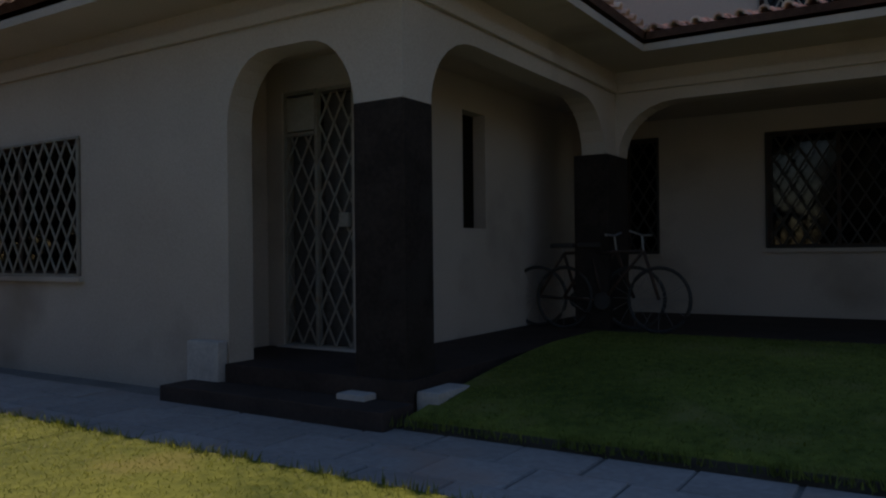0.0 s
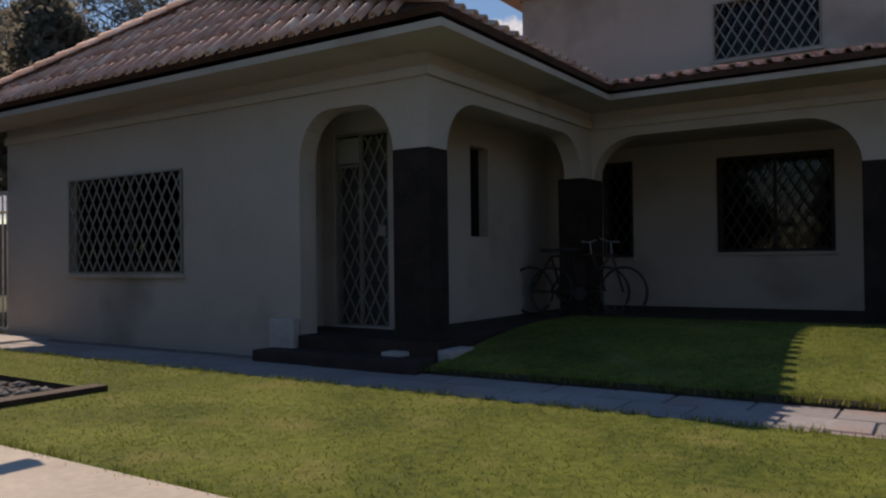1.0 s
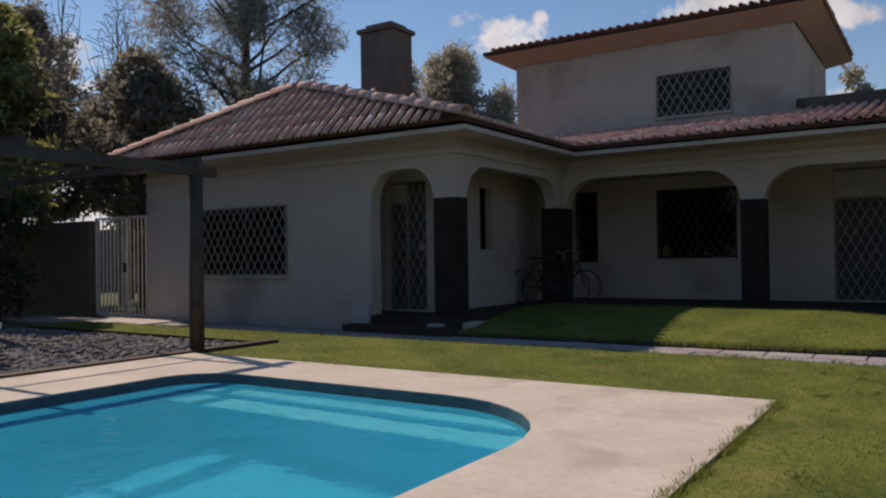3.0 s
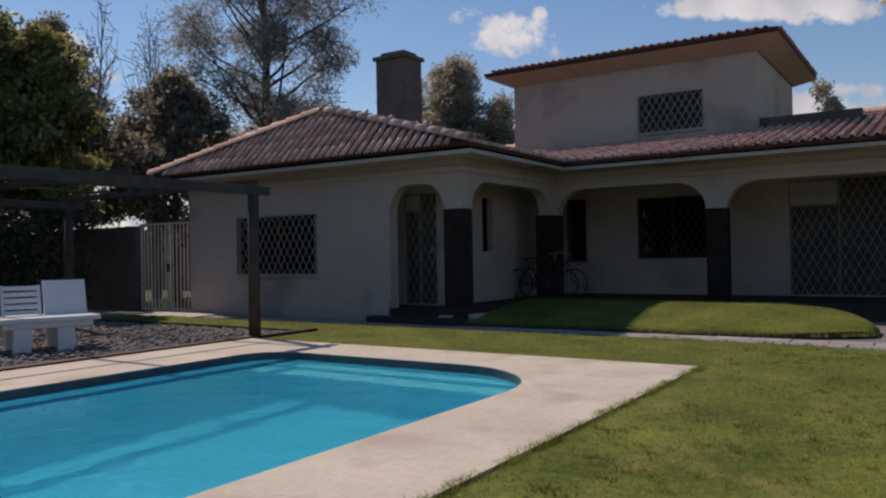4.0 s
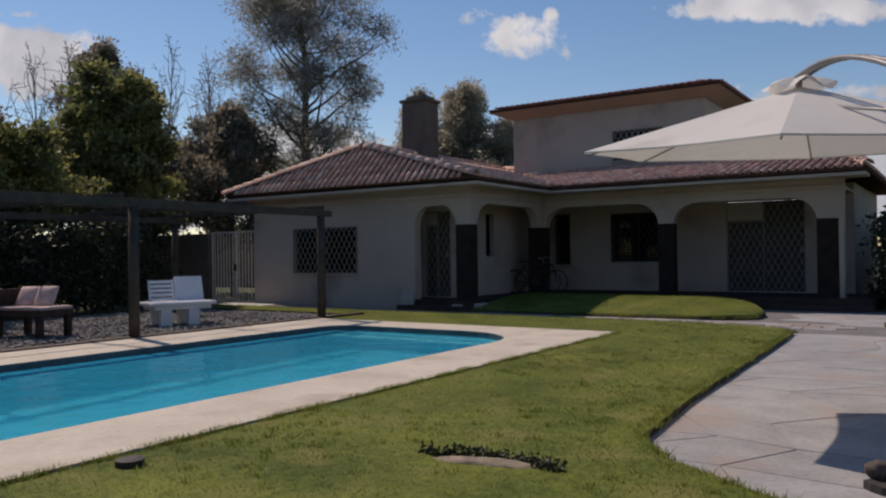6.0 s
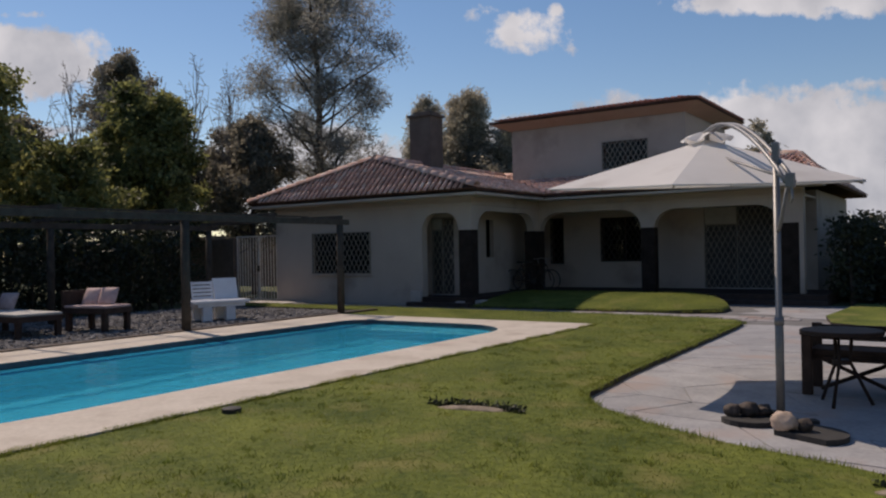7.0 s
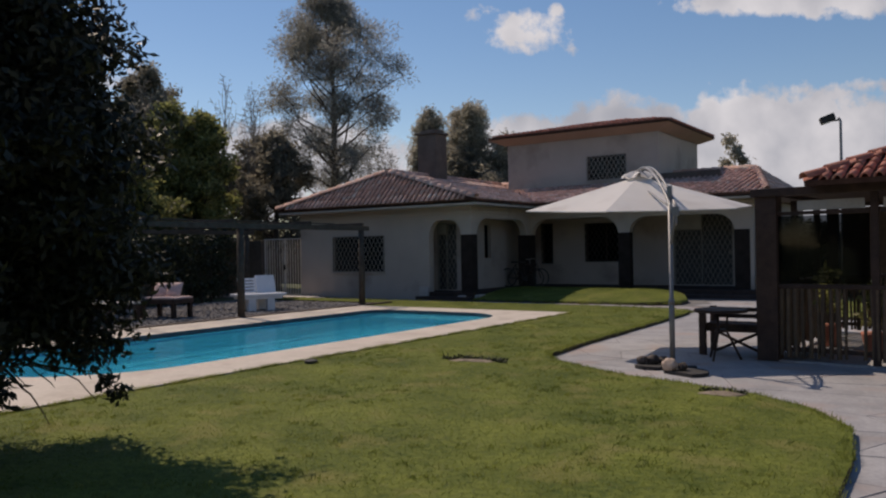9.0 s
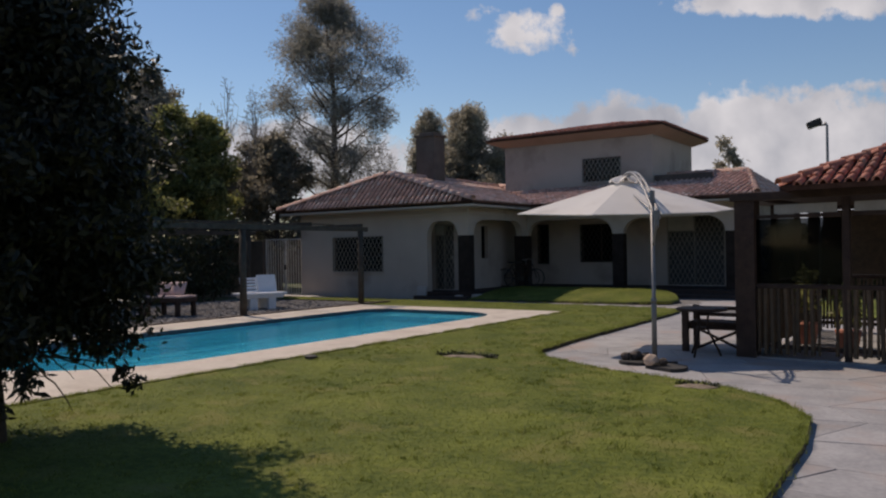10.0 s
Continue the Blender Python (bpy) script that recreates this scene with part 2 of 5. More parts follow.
def box(bm, x0, x1, y0, y1, z0, z1, bevel=0.0, m=None):
    v = [bm.verts.new((x, y, z)) for z in (z0, z1) for y in (y0, y1) for x in (x0, x1)]
    fs = [bm.faces.new([v[i] for i in q]) for q in ((0, 2, 3, 1), (4, 5, 7, 6), (0, 1, 5, 4), (2, 6, 7, 3), (0, 4, 6, 2), (1, 3, 7, 5))]
    if bevel:
        es = list({e for f in fs for e in f.edges})
        r = bmesh.ops.bevel(bm, geom=es, offset=bevel, segments=2, profile=0.7, affect="EDGES")
        v = list({w for f in r["faces"] for w in f.verts} | {w for w in v if w.is_valid})
    if m is not None:
        bmesh.ops.transform(bm, matrix=m, verts=v)
    return bm


def one_box(x0, x1, y0, y1, z0, z1, bevel=0.0, m=None):
    return box(bmesh.new(), x0, x1, y0, y1, z0, z1, bevel, m)


def tube(bm, pts, radii, seg=8, cap=True):
    """A tapered tube along points."""
    pts = [Vector(p) for p in pts]
    if not hasattr(radii, "__len__"):
        radii = [radii] * len(pts)
    rings, ref = [], Vector((0.31, 0.17, 0.93)).normalized()
    for i, p in enumerate(pts):
        d = (pts[min(i + 1, len(pts) - 1)] - pts[max(i - 1, 0)]).normalized()
        a = d.cross(ref if abs(d.dot(ref)) < 0.95 else Vector((1, 0, 0))).normalized()
        b = d.cross(a)
        rings.append([bm.verts.new(p + (a * math.cos(2 * math.pi * k / seg) + b * math.sin(2 * math.pi * k / seg)) * radii[i]) for k in range(seg)])
    for r, s in zip(rings, rings[1:]):
        for k in range(seg):
            bm.faces.new((r[k], r[(k + 1) % seg], s[(k + 1) % seg], s[k]))
    if cap:
        bm.faces.new(rings[0][::-1])
        bm.faces.new(rings[-1])
    return bm


def prism(bm, poly, z0, z1):
    """A flat polygon (x, y) raised from z0 to z1."""
    lo = [bm.verts.new((x, y, z0)) for x, y in poly]
    hi = [bm.verts.new((x, y, z1)) for x, y in poly]
    bm.faces.new(hi)
    bm.faces.new(lo[::-1])
    for i in range(len(poly)):
        j = (i + 1) % len(poly)
        bm.faces.new((lo[i], lo[j], hi[j], hi[i]))
    return bm


def sheet(bm, poly, thick, m):
    """A polygon in (u, z) made thick along local y from 0 to thick, and set by m."""
    a = [bm.verts.new(m @ Vector((u, 0, z))) for u, z in poly]
    b = [bm.verts.new(m @ Vector((u, thick, z))) for u, z in poly]
    bm.faces.new(a)
    bm.faces.new(b[::-1])
    for i in range(len(poly)):
        j = (i + 1) % len(poly)
        bm.faces.new((a[j], a[i], b[i], b[j]))
    return bm


def arch_head(u0, u1, spring, crown, top, rad, n=7):
    """The wall over an opening with rounded upper corners: a list of convex strips (u, z)."""
    pts = [(u0, spring)]
    ry = crown - spring
    for k in range(1, n + 1):
        a = math.pi / 2 * k / n
        pts.append((u0 + rad * (1 - math.cos(a)), spring + ry * math.sin(a)))
    pts += [(u0 + u1 - u, z) for u, z in reversed(pts)]
    return [[(p[0], p[1]), (q[0], q[1]), (q[0], top), (p[0], top)] for p, q in zip(pts, pts[1:]) if q[0] - p[0] > 1e-5]


def blob(bm, centre, size, rough=0.15, sub=2, seed=0):
    r = bmesh.ops.create_icosphere(bm, subdivisions=sub, radius=1.0)
    for v in r["verts"]:
        k = 1 + rough * noise.noise(v.co * 1.7 + Vector((seed * 3.1, seed, 0)))
        v.co = Vector((v.co.x * size[0] * k, v.co.y * size[1] * k, v.co.z * size[2] * k)) + Vector(centre)
    return bm


# ---- ground, lawns, pool ----
POOL_X0, POOL_X1, POOL_Y0, POOL_Y1 = -2.12, 1.98, -12.2, -1.15


def pool_outline(grow=0.0, n=8):
    """The pool's plan, counter-clockwise, with rounded corners; the near left end is rounder."""
    pts = []
    for cx, cy, r, a0 in ((POOL_X1, POOL_Y1, 1.25, 0), (POOL_X0, POOL_Y1, 0.5, 90), (POOL_X0, POOL_Y0, 1.2, 180), (POOL_X1, POOL_Y0, 2.0, 270)):
        sx, sy = (1 if cx == POOL_X1 else -1), (1 if cy == POOL_Y1 else -1)
        for k in range(n + 1):
            a = radians(a0 + 90 * k / n)
            pts.append((cx - sx * r + (r + grow) * math.cos(a), cy - sy * r + (r + grow) * math.sin(a)))
    return pts


def ring_faces(inner, outer, z):
    """A flat ring between two closed outlines of the same count."""
    verts = [(x, y, z) for x, y in inner] + [(x, y, z) for x, y in outer]
    n = len(inner)
    return verts, [(i, n + i, n + (i + 1) % n, (i + 1) % n) for i in range(n)]


def on_rect(p, c, x0, x1, y0, y1):
    """Where the ray from c through p leaves a rectangle."""
    dx, dy = p[0] - c[0], p[1] - c[1]
    t = min(((x1 if dx > 0 else x0) - c[0]) / dx if abs(dx) > 1e-9 else 1e9, ((y1 if dy > 0 else y0) - c[1]) / dy if abs(dy) > 1e-9 else 1e9)
    return (c[0] + dx * t, c[1] + dy * t)


PC = ((POOL_X0 + POOL_X1) / 2, (POOL_Y0 + POOL_Y1) / 2)


def insert_corners(inner, x0, x1, y0, y1):
    """Pairs an outline with points on a rectangle, with the rectangle's corners met exactly."""
    out = [on_rect(p, PC, x0, x1, y0, y1) for p in inner]
    for cx, cy in ((x1, y1), (x0, y1), (x0, y0), (x1, y0)):
        k = min(range(len(out)), key=lambda i: (out[i][0] - cx) ** 2 + (out[i][1] - cy) ** 2)
        out[k] = (cx, cy)
    return out


# the ground is one sheet to the horizon, with the pool's hole in it
rim = pool_outline(0.05)
v, f = ring_faces(rim, insert_corners(rim, -60, 60, -60, 60), -0.10)
n0 = len(v)
far = insert_corners(rim, -900, 900, -900, 900)
v += [(x, y, -0.10) for x, y in far]
k = len(rim)
f += [(k + i, n0 + i, n0 + (i + 1) % k, k + (i + 1) % k) for i in range(k)]
tagged(raw("ground", v, f, FAR_GROUND), "dull green open ground reaching to the horizon", "ground", kind="structure")

# pool deck: a slab with the pool's opening
inner = pool_outline(0.0)
outer = insert_corners(inner, -3.42, 3.03, -14.2, -0.2)
v, f = ring_faces(inner, outer, 0.02)
n = len(inner)
v += [(x, y, -0.16) for x, y in inner] + [(x, y, -0.16) for x, y in outer]
f += [(2 * n + i, i, (i + 1) % n, 2 * n + (i + 1) % n) for i in range(n)]
f += [(n + i, 3 * n + i, 3 * n + (i + 1) % n, n + (i + 1) % n) for i in range(n)]
tagged(raw("pool_deck", v, f, DECK), "pale beige concrete deck round the swimming pool", "pool deck", kind="structure")

# pool basin, water
basin = pool_outline(0.012)
n = len(basin)
v = [(x, y, 0.0) for x, y in basin] + [(x, y, -1.5) for x, y in basin]
f = [(i, (i + 1) % n, n + (i + 1) % n, n + i) for i in range(n)] + [tuple(range(n, 2 * n))]
pool = tagged(raw("pool_basin", v, f, POOL_WALL), "blue painted basin of the swimming pool", "swimming pool", kind="structure")
band = pool_outline(-0.004)
v = [(x, y, 0.012) for x, y in band] + [(x, y, -0.105) for x, y in band]
f = [(i, (i + 1) % n, n + (i + 1) % n, n + i) for i in range(n)]
raw("waterline_band", v, f, POOL_RIM, pool)
# two steps at the shallow end
for y0, y1, z in ((-0.31, 0.05, -0.27), (-0.69, -0.311, -0.42)):
    step = part("pool_step", one_box(POOL_X0 - 0.1, POOL_X1 + 0.1, POOL_Y1 + y0, POOL_Y1 + y1, -1.5, z, 0.02), POOL_WALL, pool)
    part("tread", one_box(POOL_X0 - 0.1, POOL_X1 + 0.1, POOL_Y1 + y0 + 0.03, POOL_Y1 + y1 - 0.03, z - 0.02, z + 0.006), POOL_STEP, step, "pale tread under water")
w = pool_outline(0.006)
water = tagged(raw("water", [(x, y, -0.07) for x, y in w], [tuple(range(n))], WATER), "clear turquoise pool water with small ripples", "water", kind="structure")
water.visible_shadow = False

# lawns: slabs of turf with a soil edge; top at 0, soil down to -0.1
PATIO_EDGE = [(5.38, 1.25), (5.45, 0.27), (5.54, -2.36), (5.63, -5.17), (5.76, -6.81), (6.13, -7.33), (6.74, -7.76), (7.45, -8.11), (8.25, -8.35), (9.0, -8.63), (9.61, -9.11), (10.03, -9.81), (10.15, -10.85), (10.18, -12.24), (10.22, -17.81), (10.3, -30.0)]


def turf(name, poly, label, rise=None):
    bm = bmesh.new()
    prism(bm, poly, -0.14, 0.0)
    bmesh.ops.recalc_face_normals(bm, faces=bm.faces)
    top = [fc for fc in bm.faces if fc.normal.z > 0.5]
    bmesh.ops.triangulate(bm, faces=top)
    ob = part(name, bm, GRASS)
    ob.data.materials.append(SOIL)
    for p in ob.data.polygons:
        p.material_index = 0 if p.normal.z > 0.5 else 1
    return tagged(ob, label, "lawn", kind="structure")


turf("lawn", [(3.034, -0.2)] + [(3.034, -14.2), (3.034, -30.0)] + PATIO_EDGE[::-1] + [(5.1, 1.8), (4.2, 2.15), (2.5, 2.32), (-3.5, 2.28), (-3.5, -0.196), (3.034, -0.196)], "sunlit mown green lawn beside the pool deck")
turf("lawn", [(-9.9, 2.28), (-9.9, 1.35), (-3.51, 1.2), (-3.51, 2.28)], "narrow strip of green lawn before the house")
turf("lawn", [(3.03, -14.21), (3.03, -30), (-30, -30), (-30, -14.21)], "green lawn beyond the end of the pool")
turf("lawn", [(6.7, 6.9), (6.5, 3.4), (6.8, 1.9), (8.0, 1.0), (30, 1.0), (30, 6.9)], "green lawn beside the far end of the patio")


# raised lawn before the porch
def island_height(x, y):
    u = max(0.0, min(1.0, (4.3 - x) / 1.6))
    w = max(0.0, min(1.0, (y - 3.42) / 2.4))
    return 0.25 * (1 - (1 - w) ** 1.6) * math.sqrt(u) ** 0.8


v, f = [], []
NX, NY = 40, 18
for j in range(NY + 1):
    for i in range(NX + 1):
        s, t = i / NX, j / NY
        x = -2.0 + 6.3 * s
        tip = max(0.0, (x - 2.8) / 1.45)
        y0, y1 = 3.42 + 0.6 * tip ** 2, 6.62 - 1.8 * tip ** 2
        y = y0 + (y1 - y0) * t
        v.append((x, y, island_height(x, y)))
for j in range(NY):
    for i in range(NX):
        a = j * (NX + 1) + i
        f.append((a, a + 1, a + NX + 2, a + NX + 1))
n = len(v)
edge = [i for i in range(NX + 1)] + [j * (NX + 1) + NX for j in range(1, NY + 1)] + [NY * (NX + 1) + i for i in range(NX - 1, -1, -1)]
v += [(v[i][0], v[i][1], -0.12) for i in edge]
f += [(edge[q], n + q, n + q + 1, edge[q + 1]) for q in range(len(edge) - 1)]
isl = raw("lawn", v, f, GRASS, smooth=True)
isl.data.materials.append(SOIL)
for p in isl.data.polygons[NX * NY:]:
    p.material_index = 1
tagged(isl, "raised rounded bed of green lawn before the porch", "lawn", kind="structure")

# patio and path beds
bm = bmesh.new()
prism(bm, [(5.4, 1.6), (2.0, 2.2), (-13.5, 2.2), (-13.5, 3.7), (-2.2, 3.7), (-2.2, 7.0), (6.7, 7.0), (6.7, 1.4), (30, 1.4), (30, -30), (5.5, -30)], -0.13, -0.069)
bmesh.ops.triangulate(bm, faces=[fc for fc in bm.faces if len(fc.verts) > 4])
pavement = tagged(part("pavement", bm, JOINT), "grey stone-paved patio and garden path", "pavement", kind="structure")

# gravel bed with a timber edge
gravel_bed = tagged(part("gravel_bed", one_box(-9.9, -3.60, -14.0, 1.25, -0.14, -0.05), SOIL), "bed of grey gravel under the pergola", "gravel", kind="structure")
bm = one_box(-3.60, -3.43, -14.0, 1.2, -0.14, 0.045, 0.012)
tagged(part("trim_edging", bm, DARKWOOD), "dark timber edging between gravel and pool deck", "edging", kind="structure")

# ---- house ----
house = thing("house", pose(0, 0, 0), "cream stucco house with arched porch and clay tile roofs", "house")
FL = 0.19
ALONG_X, ALONG_Y = Matrix.Identity(4), pose(0, 0, 0, 0, 0, 90)
WT = 2.98


def wall_x(bm, x0, x1, y, z0, z1, t=0.25):
    box(bm, x0, x1, y, y + t, z0, z1)


# front wall of the projecting wing, with its window and arch
bm = bmesh.new()
FY = 3.665
wall_x(bm, -9.6, -8.01, FY, -0.1, WT)
wall_x(bm, -8.01, -5.67, FY, -0.1, 0.833)
wall_x(bm, -8.01, -5.67, FY, 2.09, WT)
wall_x(bm, -5.67, -3.79, FY, -0.1, WT)
for q in arch_head(-3.79, -2.557, 2.0, 2.52, WT, 0.42):
    sheet(bm, q, 0.25, Matrix.Translation((0, FY, 0)))
box(bm, -2.557, -2.15, FY, FY + 0.33, 2.03, WT)
part("wall", bm, STUCCO, house, "cream stucco front wall with one arch")
# side wall of that wing facing the court
bm = bmesh.new()
M = Matrix.Translation((-2.15, 0, 0)) @ pose(0, 0, 0, 0, 0, 90)
for q in arch_head(FY + 0.33, 7.30, 2.03, 2.56, WT, 0.6):
    sheet(bm, q, 0.25, M)
box(bm, -2.4, -2.15, 7.30, 7.64, 2.03, WT)
part("wall", bm, STUCCO, house, "cream stucco side wall with an arch")
# colonnade of the main wing
bm = bmesh.new()
CY = 7.64
box(bm, -2.49, -2.12, CY, CY + 0.28, 2.03, WT)
for q in arch_head(-2.12, 1.115, 2.03, 2.58, WT, 0.62) + arch_head(1.51, 4.853, 2.03, 2.54, WT, 0.62):
    sheet(bm, q, 0.28, Matrix.Translation((0, CY, 0)))
box(bm, 1.115, 1.51, CY, CY + 0.28, 2.03, WT)
box(bm, 4.853, 5.42, CY, CY + 0.28, 2.03, WT)
part("wall", bm, STUCCO, house, "cream stucco arcade wall with two wide arches")
# piers
for x0, x1, y0, y1 in ((-2.557, -2.15, FY, FY + 0.33), (-2.49, -2.12, 7.30, CY + 0.28), (1.115, 1.51, CY - 0.01, CY + 0.29), (4.853, 5.30, CY - 0.01, CY + 0.29)):
    part("pier", one_box(x0 - 0.006, x1 + 0.006, y0 - 0.006, y1 + 0.006, -0.1, 2.03, 0.02), PIER, house, "dark brown painted pier")
part("pier", one_box(5.31, 5.42, CY, CY + 0.28, -0.1, 2.03), STUCCO, house)
# porch back walls
BY = 9.73
bm = bmesh.new()
wall_x(bm, -3.1, -2.80, BY, 0, WT)
wall_x(bm, -2.80, -2.31, BY, 0, 0.96)
wall_x(bm, -2.80, -2.31, BY, 2.50, WT)
wall_x(bm, -2.31, -1.0, BY, 0, WT)
wall_x(bm, -1.0, 0.6, BY, 0, 1.02)
wall_x(bm, -1.0, 0.6, BY, 2.45, WT)
wall_x(bm, 0.6, 2.31, BY, 0, WT)
wall_x(bm, 2.31, 4.287, BY, 2.663, WT)
wall_x(bm, 4.287, 5.42, BY, 0, WT)
part("wall", bm, STUCCO, house, "cream stucco wall behind the porch")
bm = bmesh.new()
wall_x(bm, -5.5, -4.16, 4.64, 0, WT)
wall_x(bm, -4.16, -3.36, 4.64, 2.45, WT)
wall_x(bm, -3.36, -3.1, 4.64, 0, WT)
box(bm, -3.35, -3.1, 4.89, 6.0, 0, WT)
box(bm, -3.35, -3.1, 6.0, 6.45, 0, 1.25)
box(bm, -3.35, -3.1, 6.0, 6.45, 2.40, WT)
box(bm, -3.35, -3.1, 6.45, BY + 0.25, 0, WT)
box(bm, -4.6, -4.35, FY + 0.25, 4.64, 0, WT)
part("wall", bm, STUCCO, house, "cream stucco walls of the corner porch")
# outer walls away from the court
bm = bmesh.new()
box(bm, -9.6, -9.35, FY + 0.25, 16.0, -0.1, WT)
box(bm, -9.35, 5.17, 15.75, 16.0, -0.1, WT)
box(bm, 5.17, 5.42, 9.985, 16.0, -0.1, WT)
part("wall", bm, STUCCO, house)
# porch ceilings and floor
bm = bmesh.new()
box(bm, -4.34, -2.41, FY + 0.26, BY - 0.01, 2.72, 2.78)
box(bm, -2.40, 5.4, CY + 0.29, BY - 0.01, 2.72, 2.78)
part("porch_ceiling", bm, STUCCO, house)
bm = bmesh.new()
box(bm, -3.79, -2.11, FY - 0.04, FY + 0.26, -0.1, FL)
box(bm, -4.34, -2.11, FY + 0.26, BY, -0.1, FL)
box(bm, -2.10, 6.0, 7.15, BY, -0.1, FL)
part("porch_floor", bm, PORCH, house, "dark red tiled porch floor")
part("porch_step", one_box(-2.10, 6.05, 6.80, 7.145, -0.1, 0.05, 0.015), PORCH, house)
part("porch_step", one_box(-4.1, -2.05, 3.27, 3.61, -0.1, 0.06, 0.015), PORCH, house)
part("base_block", one_box(-2.60, -2.36, 3.49, 3.65, -0.1, 0.10, 0.03), PLINTH, house, "pale stone block")
part("base_block", one_box(-2.10, -1.92, 3.70, 4.10, -0.1, 0.12, 0.03), PLINTH, house, "pale stone block")
part("wall_foot", one_box(-4.15, -3.80, 3.56, 3.66, -0.1, 0.36, 0.02), PLINTH, house, "pale plastered foot")
# mouldings under the eaves
bm = bmesh.new()
box(bm, -9.6, -2.11, FY - 0.045, FY - 0.001, 2.70, 2.80, 0.015)
box(bm, -2.149, -2.105, FY - 0.045, CY - 0.045, 2.70, 2.80, 0.015)
box(bm, -2.105, 5.46, CY - 0.045, CY - 0.001, 2.70, 2.80, 0.015)
part("moulding", bm, STUCCO, house)


# ---- roofs ----
def tile_mesh(name, length, r0, r1, material, seg=5):
    """A barrel tile along +y, wider at its lower end, with thickness at the ends."""
    v, f = [], []
    for y, r in ((0.0, r0), (length, r1)):
        for k in range(seg + 1):
            a = math.pi * k / seg
            v.append((r * math.cos(a), y, 1.05 * r * math.sin(a)))
        for k in range(seg + 1):
            a = math.pi * k / seg
            v.append(((r - 0.016) * math.cos(a), y, 1.05 * (r - 0.016) * math.sin(a)))
    s = seg + 1
    for k in range(seg):
        f.append((k + 1, k, 2 * s + k, 2 * s + k + 1))
        f.append((k, k + 1, s + k + 1, s + k))
        f.append((s + k, s + k + 1, 3 * s + k + 1, 3 * s + k))
    me = bpy.data.meshes.new(name)
    me.from_pydata(v, [], f)
    me.materials.append(material)
    for p in me.polygons:
        p.use_smooth = p.index % 3 != 1
    return me


COVER = tile_mesh("tile", 0.42, 0.053, 0.045, TILE)
COVER_RED = tile_mesh("tile", 0.42, 0.055, 0.047, TILE_RED)
SMALL_RED = tile_mesh("tile", 0.32, 0.056, 0.047, TILE_RED)
RIDGE = tile_mesh("ridge_tile", 0.44, 0.125, 0.105, TILE)
RIDGE_RED = tile_mesh("ridge_tile", 0.40, 0.085, 0.072, TILE_RED)


def inside(poly, u, v):
    s = [(b[0] - a[0]) * (v - a[1]) - (b[1] - a[1]) * (u - a[0]) for a, b in zip(poly, poly[1:] + poly[:1])]
    return all(q >= -1e-4 for q in s) or all(q <= 1e-4 for q in s)


def tiled_slope(parent, corners, mesh, bed, most=290, step=0.195, row=0.345, thick=0.07, label="", tiles=True):
    """A roof slope. corners: first two are the eave (left, right, seen from outside), then up and round.
    Its tiles are pieces up to the given number, and one joined mesh past that."""
    c = [Vector(p) for p in corners]
    u = (c[1] - c[0]).normalized()
    nrm = (c[1] - c[0]).cross(c[2] - c[0]).normalized()
    up = nrm.cross(u)
    bm = bmesh.new()
    hi = [bm.verts.new(p) for p in c]
    lo = [bm.verts.new(p - nrm * thick) for p in c]
    bm.faces.new(hi)
    bm.faces.new(lo[::-1])
    for i in range(len(c)):
        j = (i + 1) % len(c)
        bm.faces.new((lo[i], lo[j], hi[j], hi[i]))
    slope = part("roof", bm, bed, parent, label)
    if not tiles:
        return slope
    flat = [((p - c[0]).dot(u), (p - c[0]).dot(up)) for p in c]
    rot = Matrix((u, up, nrm)).transposed().to_4x4()
    vmax = max(q[1] for q in flat)
    u0, u1 = min(q[0] for q in flat), max(q[0] for q in flat)
    spots = []
    rows = int(vmax / row) + 1
    for r in range(rows):
        for k in range(int((u1 - u0) / step) + 1):
            a, b = u0 + step * (k + 0.5), r * row
            if inside(flat, a, b + 0.13):
                spots.append((a, b - (0.03 if r == 0 else 0.0)))
    rnd = random.Random(len(spots))
    vs, fs = [], []
    src_v = [q.co.copy() for q in mesh.vertices]
    src_f = [tuple(p.vertices) for p in mesh.polygons]
    for i, (a, b) in enumerate(spots):
        m = Matrix.Translation(c[0] + u * (a + rnd.uniform(-0.006, 0.006)) + up * (b + rnd.uniform(-0.008, 0.008)) + nrm * (0.012 + rnd.uniform(0, 0.006))) @ rot @ pose(0, 0, 0, -2.6 + rnd.uniform(-0.4, 0.4), 0, rnd.uniform(-0.8, 0.8))
        if i < most:
            piece("tile", mesh, slope, m)
        else:
            o = len(vs)
            vs += [m @ q for q in src_v]
            fs += [tuple(o + t for t in q) for q in src_f]
    if vs:
        tagged(raw("tile_field", vs, fs, mesh.materials[0], slope), kind="stuff")
    return slope


def ridge_line(parent, a, b, mesh, lift=0.03, step=0.37):
    """Ridge tiles from a up to b."""
    a, b = Vector(a), Vector(b)
    d = (b - a).normalized()
    side = d.cross(Vector((0, 0, 1))).normalized()
    rot = Matrix((side, d, side.cross(d))).transposed().to_4x4()
    for i in range(int((b - a).length / step)):
        piece("ridge_tile", mesh, parent, Matrix.Translation(a + d * step * i + Vector((0, 0, lift))) @ rot @ pose(0, 0, 0, -1.5, 0, 0))


